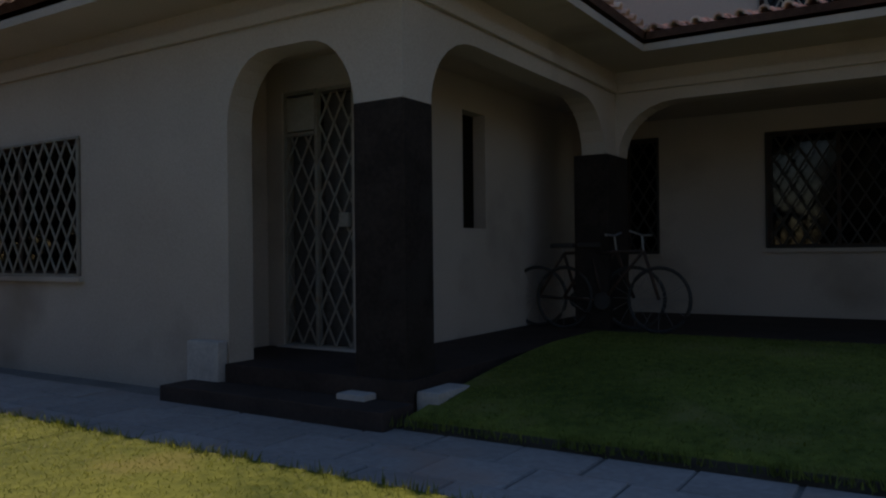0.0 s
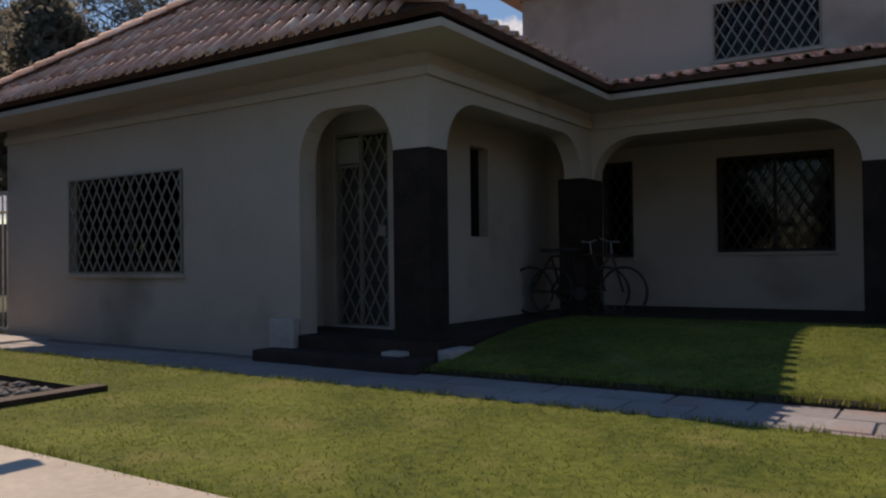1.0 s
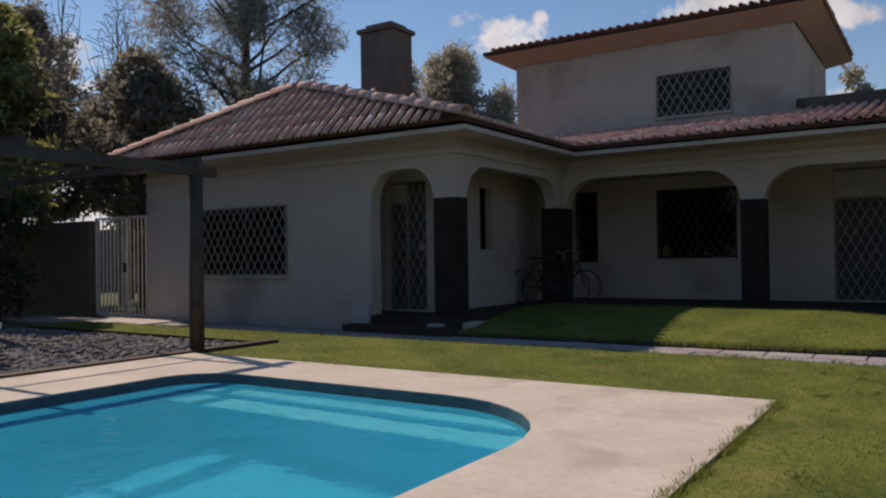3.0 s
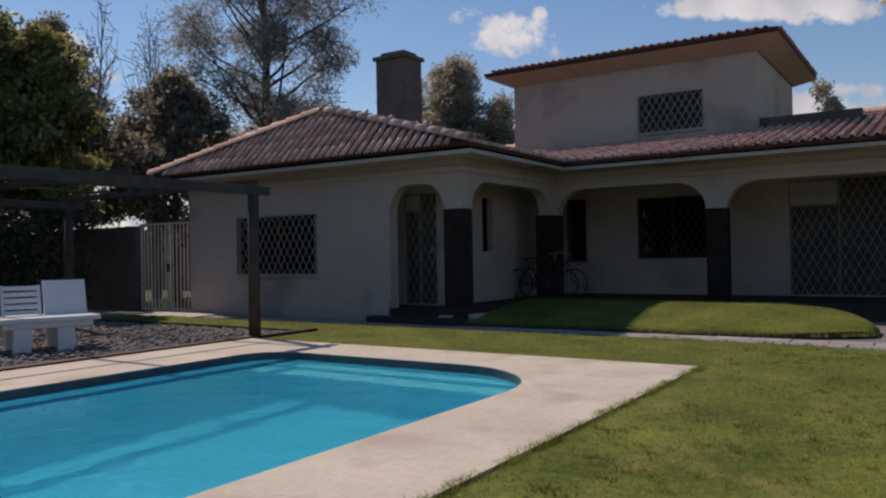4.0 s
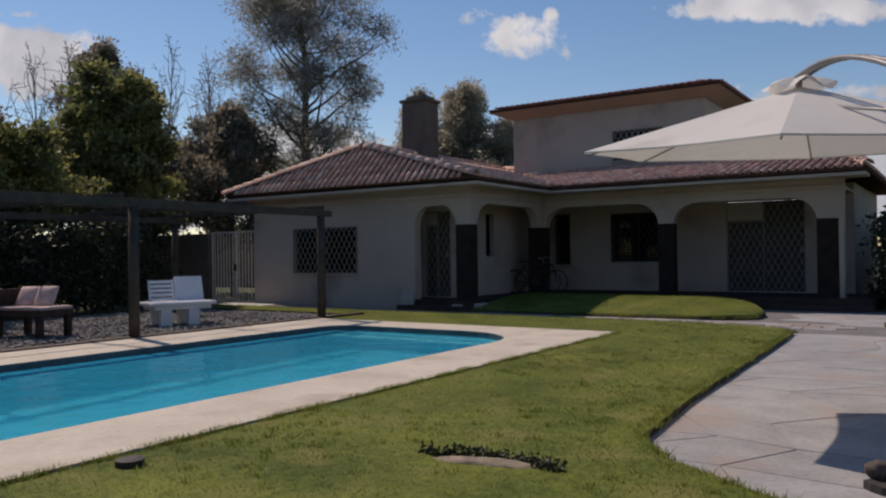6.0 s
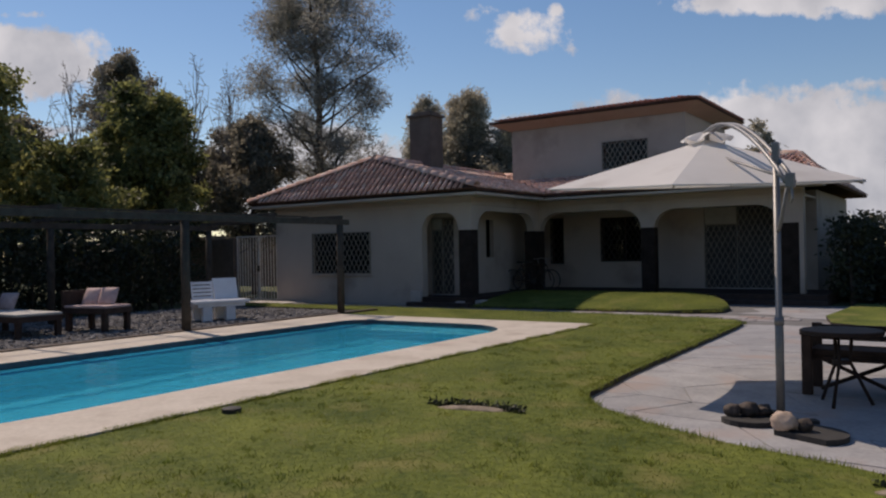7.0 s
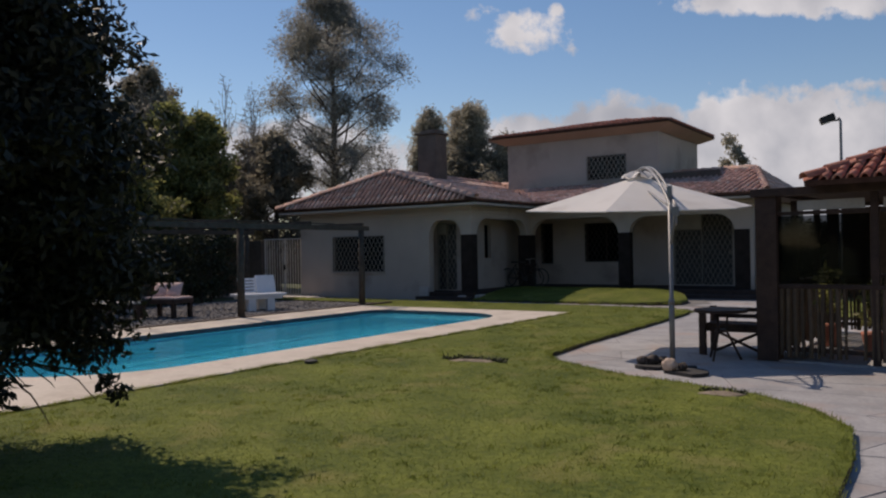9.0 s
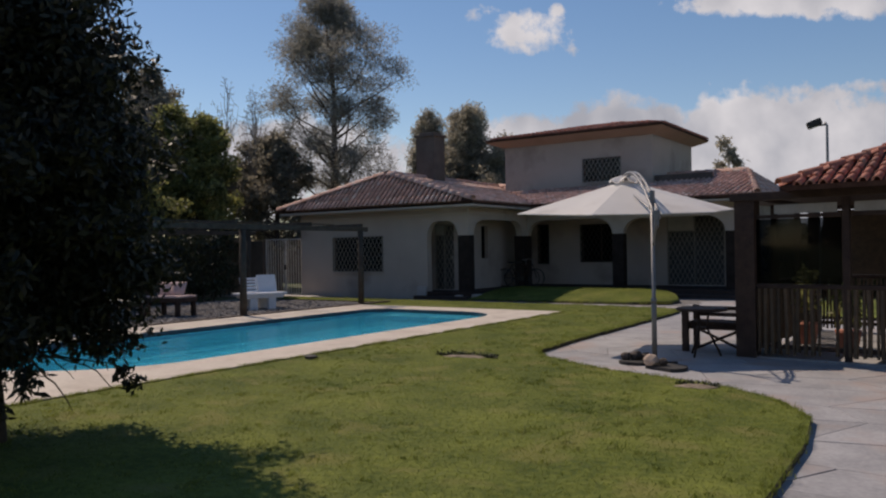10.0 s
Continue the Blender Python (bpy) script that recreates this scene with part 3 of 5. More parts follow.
EZ, RZ = 3.10, 4.27
A0, A1, AP = (-10.15, 3.03, EZ), (-1.56, 3.03, EZ), (-5.86, 4.2, RZ)
VA, VB = (-1.56, 6.85, EZ), (-5.86, 12.07, RZ)
R1, RP = (6.0, 6.85, EZ), (4.585, 12.07, RZ)
front = tiled_slope(house, [A0, A1, AP], COVER, ROOFBED, label="weathered clay tile hip over the front wing")
east = tiled_slope(house, [A1, VA, VB, AP], COVER, ROOFBED, label="weathered clay tile slope over the side arch")
south = tiled_slope(house, [VA, R1, RP, VB], COVER, ROOFBED, label="weathered clay tile slope over the long porch")
rend = tiled_slope(house, [R1, (6.0, 16.5, EZ), RP], COVER, ROOFBED, label="steep clay tile hip end")
tiled_slope(house, [(-10.15, 16.5, EZ), A0, AP, VB], COVER, ROOFBED, tiles=False)
tiled_slope(house, [(6.0, 16.5, EZ), (-10.15, 16.5, EZ), VB, RP], COVER, ROOFBED, tiles=False)
ridge_line(front, A1, AP, RIDGE)
ridge_line(front, A0, AP, RIDGE)
ridge_line(south, R1, RP, RIDGE)
ridge_line(south, VB, RP, RIDGE)
ridge_line(east, AP, VB, RIDGE)
# soffit boards between wall and eave
bm = bmesh.new()
box(bm, -10.1, -1.6, 3.08, FY + 0.02, 2.93, 3.00)
box(bm, -2.17, -1.6, FY + 0.021, CY + 0.02, 2.93, 3.00)
box(bm, -1.599, 5.95, 6.90, CY + 0.02, 2.93, 3.00)
part("soffit", bm, STUCCO, house)
# chimney
bm = bmesh.new()
CX0, CX1, CY0, CY1 = -6.26, -5.42, 6.5, 7.2
box(bm, CX0, CX1, CY0, CY1, 3.6, 5.86, 0.015)
chim = part("chimney", bm, BRICK, house, "dark brown rendered chimney stack")
bm = bmesh.new()
box(bm, CX0 - 0.06, CX1 + 0.06, CY0 - 0.06, CY1 + 0.06, 5.86, 5.95, 0.02)
box(bm, CX0 + 0.08, CX1 - 0.08, CY0 + 0.08, CY1 - 0.08, 5.95, 6.05, 0.02)
part("chimney_cap", bm, BRICK, chim)

# low dark parapet on the roof beside the upper storey
part("parapet", one_box(1.605, 3.68, 10.56, 10.80, 3.6, 4.19, 0.02), BRICK, house, "low dark rendered parapet")

# upper storey
UX0, UX1, UY0, UY1, UZ = -4.6, 1.6, 10.42, 15.2, 5.76
bm = bmesh.new()
box(bm, UX0, -1.187, UY0, UY0 + 0.25, 3.4, UZ)
box(bm, -1.187, 0.387, UY0, UY0 + 0.25, 3.4, 4.08)
box(bm, -1.187, 0.387, UY0, UY0 + 0.25, 5.01, UZ)
box(bm, 0.387, UX1, UY0, UY0 + 0.25, 3.4, UZ)
box(bm, UX0, UX0 + 0.25, UY0 + 0.25, UY1, 3.0, UZ)
box(bm, UX1 - 0.25, UX1, UY0 + 0.25, UY1, 3.0, UZ)
box(bm, UX0 + 0.25, UX1 - 0.25, UY1 - 0.25, UY1, 3.0, UZ)
part("wall", bm, STUCCO, house, "cream stucco walls of the upper storey")
UE = [(UX0 - 0.62, UY0 - 0.55), (UX1 + 0.55, UY0 - 0.55), (UX1 + 0.55, UY1 + 0.6), (UX0 - 0.62, UY1 + 0.6)]
UEZ, URZ = 6.03, 6.66
bm = bmesh.new()
lo = [(UX0 - 0.04, UY0 - 0.04), (UX1 + 0.04, UY0 - 0.04), (UX1 + 0.04, UY1 + 0.04), (UX0 - 0.04, UY1 + 0.04)]
a = [bm.verts.new((x, y, 5.70)) for x, y in lo]
b = [bm.verts.new((x, y, 5.93)) for x, y in UE]
for i in range(4):
    j = (i + 1) % 4
    bm.faces.new((a[j], a[i], b[i], b[j]))
part("soffit", bm, SOFFIT, house, "salmon painted sloping soffit")
UR0, UR1 = (-2.2, 12.9, URZ), (-0.8, 12.9, URZ)
ue = [(x, y, UEZ) for x, y in UE]
uf = tiled_slope(house, [ue[0], ue[1], UR1, UR0], COVER_RED, ROOFBED, most=250, label="low red tiled roof of the upper storey")
tiled_slope(house, [ue[1], ue[2], UR1], COVER_RED, ROOFBED, most=60)
tiled_slope(house, [ue[2], ue[3], UR0, UR1], COVER_RED, ROOFBED, tiles=False)
tiled_slope(house, [ue[3], ue[0], UR0], COVER_RED, ROOFBED, tiles=False)


# ---- doors and windows of the house ----
def lattice(parent, x0, x1, z0, z1, y, w=0.178, h=0.30, name="slat", paint=GRILLE):
    """Diagonal crossing flat slats clipped to a rectangle, each its own piece; two layers."""
    for s, yy in ((1, y), (-1, y + 0.012)):
        k = h / w
        n0 = -int((z1 - z0) / h) - 2
        for i in range(n0, int((x1 - x0) / w) + int((z1 - z0) / h) + 3):
            xa = x0 + i * w
            # line x = xa + s (z - z0) / k
            lo_z = z0 + max(0, ((x0 - xa) if s == 1 else (xa - x1)) * k)
            hi_z = min(z1, z0 + ((x1 - xa) if s == 1 else (xa - x0)) * k)
            if hi_z - lo_z < 0.04:
                continue
            p, q = Vector((xa + s * (lo_z - z0) / k, yy, lo_z)), Vector((xa + s * (hi_z - z0) / k, yy, hi_z))
            d = (q - p).normalized()
            e = Vector((d.z, 0, -d.x)) * 0.0095
            t = Vector((0, 0.0045, 0))
            bm = bmesh.new()
            vs = [bm.verts.new(c) for c in (p - e - t, p + e - t, p + e + t, p - e + t, q - e - t, q + e - t, q + e + t, q - e + t)]
            for fc in ((0, 1, 5, 4), (1, 2, 6, 5), (2, 3, 7, 6), (3, 0, 4, 7), (0, 3, 2, 1), (4, 5, 6, 7)):
                bm.faces.new([vs[c] for c in fc])
            part(name, bm, paint, parent)


def frame_bm(x0, x1, z0, z1, y0, y1, w):
    bm = bmesh.new()
    box(bm, x0, x0 + w, y0, y1, z0, z1)
    box(bm, x1 - w, x1, y0, y1, z0, z1)
    box(bm, x0 + w, x1 - w, y0, y1, z0, z0 + w)
    box(bm, x0 + w, x1 - w, y0, y1, z1 - w, z1)
    return bm


def window(x0, x1, z0, z1, y, grille=True, sill=True, label="", bars=1, paint=GRILLE):
    """A glazed window set back in its wall, with panes, a mullion, a sill and a steel lattice before it."""
    win = part("window", frame_bm(x0, x1, z0, z1, y + 0.10, y + 0.16, 0.05), DARKWOOD, house, label)
    n = bars + 1
    for i in range(n):
        a, b = x0 + 0.05 + (x1 - x0 - 0.1) * i / n, x0 + 0.05 + (x1 - x0 - 0.1) * (i + 1) / n
        part("pane", one_box(a + 0.02, b - 0.02, y + 0.125, y + 0.131, z0 + 0.05, z1 - 0.05), GLASS, win)
        if i:
            part("mullion", one_box(a - 0.02, a + 0.02, y + 0.105, y + 0.155, z0 + 0.05, z1 - 0.05), DARKWOOD, win)
    # added dark sheet that stands in for the shade of the room
    part("dark_room_sheet", one_box(x0, x1, y + 0.30, y + 0.31, z0 - 0.05, z1 + 0.05), DARKIN, win)
    if sill:
        part("sill", one_box(x0 - 0.04, x1 + 0.04, y - 0.05, y + 0.10, z0 - 0.05, z0 - 0.001, 0.01), STUCCO, win)
    if grille:
        part("grille_frame", frame_bm(x0 + 0.005, x1 - 0.005, z0 + 0.005, z1 - 0.005, y - 0.03, y - 0.005, 0.02), paint, win)
        lattice(win, x0 + 0.02, x1 - 0.02, z0 + 0.02, z1 - 0.02, y - 0.024, paint=paint)
    return win


window(-8.01, -5.67, 0.833, 2.09, FY, label="dark window behind a diamond steel grille")
window(-1.187, 0.387, 4.08, 5.01, UY0, label="upper window behind a diamond steel grille")
window(-1.0, 0.6, 1.02, 2.45, BY, label="dark porch window behind a dark diamond grille", paint=BLACKIRON)
window(-2.80, -2.31, 0.96, 2.50, BY, bars=0, label="narrow dark porch window behind a grille", paint=BLACKIRON)


def grille_door(x0, x1, split, z0, z_low, z_top, y, label):
    """A double door behind steel lattice gates: a lower leaf with a pale panel over it, and a full-height leaf."""
    d = part("door", frame_bm(x0, x1, z0, z_top, y + 0.02, y + 0.10, 0.03), GRILLE, house, label)
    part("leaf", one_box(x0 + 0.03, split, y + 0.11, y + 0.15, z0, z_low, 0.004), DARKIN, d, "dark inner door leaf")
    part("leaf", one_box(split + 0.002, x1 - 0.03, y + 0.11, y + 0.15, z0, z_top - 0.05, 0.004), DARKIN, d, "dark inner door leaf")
    part("transom_panel", one_box(x0 + 0.03, split - 0.03, y + 0.03, y + 0.09, z_low + 0.03, z_top - 0.05, 0.004), PANEL, d, "pale solid panel")
    part("post", one_box(split - 0.014, split + 0.014, y + 0.0, y + 0.06, z0, z_top, 0.004), GRILLE, d)
    part("rail", one_box(x0 + 0.03, split - 0.03, y + 0.01, y + 0.06, z_low - 0.015, z_low + 0.015, 0.004), GRILLE, d)
    lattice(d, x0 + 0.03, split - 0.016, z0 + 0.02, z_low - 0.015, y + 0.03, 0.165, 0.32)
    lattice(d, split + 0.016, x1 - 0.03, z0 + 0.02, z_top - 0.05, y + 0.03, 0.165, 0.32)
    part("lock_box", one_box(x1 - 0.14, x1 - 0.04, y - 0.02, y + 0.03, 1.24, 1.36, 0.006), GRILLE, d)
    part("threshold", one_box(x0 - 0.05, x1 + 0.05, y - 0.04, y + 0.12, z0 - 0.001, z0 + 0.02, 0.004), PLINTH, d)
    return d


grille_door(2.31, 4.287, 3.27, FL, 2.10, 2.663, BY, "double door behind cream diamond steel gates")
grille_door(-4.16, -3.36, -3.77, FL, 2.07, 2.45, 4.64, "porch door behind cream diamond steel gates")
slot = part("window", one_box(-3.30, -3.25, 6.02, 6.43, 1.27, 2.38), DARKWOOD, house, "narrow dark side window")
part("pane", one_box(-3.245, -3.24, 6.001, 6.449, 1.251, 2.399), GLASS, slot)


# ---- garden things ----
POST_Y = (-0.08, -4.5, -8.95, -13.2)


def pergola():
    top = 2.14
    p = thing("pergola", pose(0, 0, 0), "weathered timber pergola over the gravel bed", "pergola")
    for x in (-3.51, -8.3):
        for y in POST_Y:
            bm = bmesh.new()
            tube(bm, [(x, y, -0.1), (x + 0.006, y, 1.1), (x, y + 0.008, top)], [0.088, 0.084, 0.08], 10)
            part("post", bm, POSTWOOD, p, smooth=True)
        part("beam", one_box(x - 0.05, x + 0.05, -14.0, 0.22, top, top + 0.13, 0.01), POSTWOOD, p)
    for y in (-0.08, -2.2, -4.75, -7.0, -9.35, -11.5, -13.2):
        part("rafter", one_box(-8.6, -3.42, y - 0.03, y + 0.03, top + 0.131, top + 0.22, 0.008), POSTWOOD, p)
    for x in (-4.7, -5.9, -7.1):
        part("batten", one_box(x - 0.02, x + 0.02, -13.6, 0.1, top + 0.221, top + 0.255, 0.004), POSTWOOD, p)


pergola()


def sun_lounger(m):
    """A moulded double lounger: a slab seat on broad legs, one slatted back and one solid back."""
    t = thing("sun_lounger", m, "white moulded plastic double sun lounger with raised backs on gravel", "sun lounger")
    bm = bmesh.new()
    box(bm, -0.78, 0.78, -0.40, 0.40, 0.37, 0.44, 0.025)
    box(bm, -0.66, 0.66, -0.36, 0.36, 0.29, 0.37, 0.015)
    part("seat", bm, WHITEPLASTIC, t)
    for x in (-0.52, 0.12):
        for y in (-0.36, 0.22):
            part("leg", one_box(x, x + 0.26, y, y + 0.14, -0.05, 0.29, 0.02), WHITEPLASTIC, t)
    part("backrest", one_box(0.06, 0.74, 0.0, 0.05, 0.0, 0.52, 0.018, m=Matrix.Translation((0, 0.20, 0.43)) @ pose(0, 0, 0, -16, 0, 0)), WHITEPLASTIC, t)
    M = Matrix.Translation((0, 0.14, 0.43)) @ pose(0, 0, 0, -14, 0, 0)
    for i in range(5):
        part("slat", one_box(-0.56, 0.0, 0.0, 0.035, 0.03 + 0.088 * i, 0.09 + 0.088 * i, 0.008, m=M), WHITEPLASTIC, t)
    for x in (-0.58, -0.03):
        part("slat_rail", one_box(x, x + 0.05, 0.036, 0.06, 0.0, 0.46, 0.006, m=M), WHITEPLASTIC, t)
    return t


sun_lounger(pose(-5.48, -2.17, 0.0, 0, 0, 72) @ Matrix.Diagonal((0.85, 1, 1, 1)))


def day_bed(m, length, width, top, cloth, label):
    t = thing("day_bed", m, label, "day bed", group="day beds on the gravel")
    part("frame", one_box(0, length, 0, width, top - 0.16, top - 0.05, 0.01), DARKWOOD, t)
    for x in (0.02, length - 0.12):
        for y in (0.02, width - 0.12):
            part("leg", one_box(x, x + 0.10, y, y + 0.10, -0.05, top - 0.16, 0.008), DARKWOOD, t)
    part("pad", one_box(0.01, length - 0.01, 0.01, width - 0.01, top - 0.049, top, 0.018), cloth, t)
    part("head_board", one_box(-0.06, -0.002, 0, width, top - 0.16, top + 0.30, 0.008), DARKWOOD, t)
    return t


def cushion(x, y, z, turn, lean):
    bm = bmesh.new()
    r = bmesh.ops.create_grid(bm, x_segments=8, y_segments=8, size=0.19)
    bmesh.ops.solidify(bm, geom=bm.faces[:], thickness=0.02)
    for v in bm.verts:
        k = max(0.0, 1 - (v.co.x / 0.195) ** 4) * max(0.0, 1 - (v.co.y / 0.195) ** 4)
        v.co.z += (0.055 if v.co.z > -0.01 else -0.055) * k
    ob = part("cushion", bm, CUSHION, None, smooth=True)
    ob.matrix_basis = pose(x, y, z, 90 - lean, 0, turn)
    return tagged(ob, "square pink patterned cushion leaning on a day bed", "cushion", group="cushions on the day beds")


day_bed(pose(-7.75, -6.65, 0), 2.15, 0.90, 0.43, PAD, "dark wooden day bed with a flat pale pad on gravel")
day_bed(pose(-6.25, -5.38, 0, 0, 0, 12), 1.10, 0.72, 0.50, CUSHION, "dark wooden day bed with a thin pinkish pad on gravel")
for x, y, z, turn, lean in ((-6.08, -4.86, 0.665, 20, 30), (-5.70, -4.74, 0.67, 24, 28), (-7.50, -6.25, 0.60, 30, 30), (-7.42, -5.90, 0.60, 26, 30)):
    cushion(x, y, z, turn, lean)


UMB_R, UMB_RIM, UMB_TURN = 1.79, -0.51, 0.62
UMB_TILT = Vector((-0.033, 0.060))


def umbrella(base, hub):
    """A cantilever umbrella: pole, curved arm, eight-rib canopy, ballast slabs."""
    bx, by = base
    hx, hy, hz = hub
    t = thing("cantilever_umbrella", pose(bx, by, -0.06), "large off-white canvas cantilever umbrella on a grey steel pole", "umbrella")
    d = Vector((hx - bx, hy - by, 0))
    far_l = d.length
    d.normalize()
    pole_top = 2.30
    bm = bmesh.new()
    tube(bm, [(0, 0, 0.0), (0, 0, 0.86), (0, 0, 0.87), (0, 0, pole_top)], [0.035, 0.035, 0.027, 0.027], 14)
    part("pole", bm, STEEL, t, smooth=True)
    bm = bmesh.new()
    tube(bm, [(0, 0, 0.83), (0, 0, 0.90)], 0.039, 14)
    part("collar", bm, STEEL, t, smooth=True)
    # two curved tubes side by side rise from the crank over the pole's head to the hub
    side = Vector((-d.y, d.x, 0))
    pts = []
    for k in range(15):
        s = k / 14
        pts.append(d * (-0.30 + (far_l + 0.30) * s) + Vector((0, 0, 2.02 + 0.80 * math.sin(min(1.0, s * 1.10) * math.pi * 0.5) ** 0.9 - 0.05 * s ** 3)))
    top = pts[-1]
    for k in (-1, 1):
        bm = bmesh.new()
        tube(bm, [p + side * 0.033 * k for p in pts], 0.020, 8)
        part("arm", bm, STEEL, t, smooth=True)
    bm = bmesh.new()
    tube(bm, [d * -0.26 + Vector((0, 0, 2.05)), d * far_l * 0.5 + Vector((0, 0, 2.33)), d * (far_l - 0.06) + Vector((0, 0, 2.56))], 0.013, 8)
    part("tie_bar", bm, STEEL, t, smooth=True)
    part("pole_head", one_box(-0.030, 0.030, -0.030, 0.030, pole_top - 0.10, pole_top + 0.08, 0.012), STEEL, t)
    bm = bmesh.new()
    tube(bm, [Vector((0, 0, 1.62)), d * -0.06 + Vector((0, 0, 1.66)), d * -0.27 + Vector((0, 0, 2.02))], 0.016, 8)
    part("strut", bm, STEEL, t, smooth=True)
    bm = bmesh.new()
    box(bm, -0.035, 0.035, -0.035, 0.035, -0.06, 0.06, 0.012, m=Matrix.Translation(d * -0.31 + Vector((0, 0, 2.03))))
    crank = part("crank_box", bm, STEEL, t)
    bm = bmesh.new()
    tube(bm, [d * -0.33 + Vector((0, 0, 1.98)), d * -0.35 + Vector((0, 0, 1.88)), d * -0.31 + Vector((0, 0, 1.85))], 0.011, 6)
    part("crank_handle", bm, STEEL, crank)
    # canopy
    c = Vector((hx - bx, hy - by, hz + 0.06))
    R, rim, seg, rings = UMB_R, UMB_RIM, 6, 6
    v, f = [c + Vector((0, 0, 0.0))], []
    sub = 8
    N = seg * sub
    for r in range(1, rings + 1):
        q = r / rings
        for k in range(N):
            a = 2 * math.pi * k / N + UMB_TURN
            w = (k % sub) / sub
            sag = math.sin(math.pi * w)
            b = math.pi / seg * (2 * w - 1)
            rad = R * q * math.cos(math.pi / seg) / math.cos(b) * (1 - 0.05 * sag * q ** 3)
            v.append(c + Vector((rad * math.cos(a), rad * math.sin(a), rim * q ** 0.97 - 0.008 * sag * q + rad * UMB_TILT.dot((math.cos(a), math.sin(a))))))
    for k in range(N):
        f.append((0, 1 + k, 1 + (k + 1) % N))
    for r in range(rings - 1):
        for k in range(N):
            a, b = 1 + r * N, 1 + (r + 1) * N
            f.append((a + k, b + k, b + (k + 1) % N, a + (k + 1) % N))
    last = 1 + (rings - 1) * N
    v += [v[last + k] + Vector((0, 0, -0.014)) for k in range(N)]
    f += [(last + k, last + N + k, last + N + (k + 1) % N, last + (k + 1) % N) for k in range(N)]
    me = bpy.data.meshes.new("canopy")
    me.from_pydata(v, [], f)
    me.materials.append(CANVAS)
    can = new("canopy", me)
    can.parent = t
    bm = bmesh.new()
    crown = [bm.verts.new(c + Vector((0, 0, 0.085)))]
    for r, z in ((0.09, 0.065), (0.20, 0.02), (0.265, -0.015)):
        crown += [bm.verts.new(c + Vector((r * (1 + 0.10 * math.cos(6 * q)) * math.cos(q), r * (1 + 0.10 * math.cos(6 * q)) * math.sin(q), z + 0.22 * r * (math.cos(6 * q + 0.8) * 0.5 + 0.2 * math.sin(4 * q))))) for q in (2 * math.pi * k / 36 for k in range(36))]
    for k in range(36):
        bm.faces.new((crown[0], crown[1 + k], crown[1 + (k + 1) % 36]))
        for r in (0, 36):
            bm.faces.new((crown[1 + r + k], crown[37 + r + k], crown[37 + r + (k + 1) % 36], crown[1 + r + (k + 1) % 36]))
    part("vent", bm, CANVAS, can, "ruffled canvas vent cap")
    bm = bmesh.new()
    tube(bm, [c + Vector((0, 0, -0.25)), Vector((c.x, c.y, top.z))], 0.028, 8)
    part("hub", bm, STEEL, t)
    for k in range(seg):
        a = 2 * math.pi * k / seg + UMB_TURN
        e = c + Vector((R * 0.98 * math.cos(a), R * 0.98 * math.sin(a), rim - 0.03 + R * UMB_TILT.dot((math.cos(a), math.sin(a)))))
        bm = bmesh.new()
        tube(bm, [c + Vector((0, 0, -0.06)), c.lerp(e, 0.5) + Vector((0, 0, 0.0)), e], 0.008, 5)
        rib = part("rib", bm, STEEL, t)
        bm = bmesh.new()
        tube(bm, [c + Vector((0, 0, -0.24)), c.lerp(e, 0.48) + Vector((0, 0, -0.02))], 0.008, 5)
        part("strut", bm, STEEL, rib)
    part("foot_plate", one_box(-0.30, 0.30, -0.05, 0.05, 0.0, 0.03, 0.006, m=pose(0, 0, 0, 0, 0, 30)), BLACKIRON, t)
    part("foot_plate", one_box(-0.05, 0.05, -0.30, 0.30, 0.031, 0.055, 0.006, m=pose(0, 0, 0, 0, 0, 30)), BLACKIRON, t)
    for cx, cy, r, turn in ((-0.23, -0.08, 0.24, 205), (0.30, -0.42, 0.27, 300)):
        bm = bmesh.new()
        prism(bm, [(r * math.cos(radians(turn + 250 * k / 14)) + cx, r * math.sin(radians(turn + 250 * k / 14)) + cy) for k in range(15)], 0.0, 0.045)
        part("ballast_tray", bm, BLACKIRON, t)
    return t


umbrella((7.62, -6.98), (6.56, -5.20, 2.645))
for i, (x, y, s) in enumerate(((7.25, -7.08, 0.065), (7.37, -7.02, 0.075), (7.48, -6.94, 0.06), (7.87, -7.38, 0.06))):
    ob = part("stone", blob(bmesh.new(), (0, 0, 0), (s * 1.15, s, s * 0.9), 0.35, 3, i), ROCK, None, smooth=True)
    ob.matrix_basis = pose(x, y, -0.016 + s * 0.72, 0, 0, 40 * i)
    tagged(ob, "rough brown stone weighing down the umbrella base", "stone", group="stones on the umbrella base")
ob = part("boulder", blob(bmesh.new(), (0, 0, 0), (0.105, 0.08, 0.08), 0.3, 3, 9), ROCKPALE, None, smooth=True)
ob.matrix_basis = pose(7.72, -7.42, 0.052)
tagged(ob, "pale pinkish boulder weighing down the umbrella base", "stone", group="stones on the umbrella base")


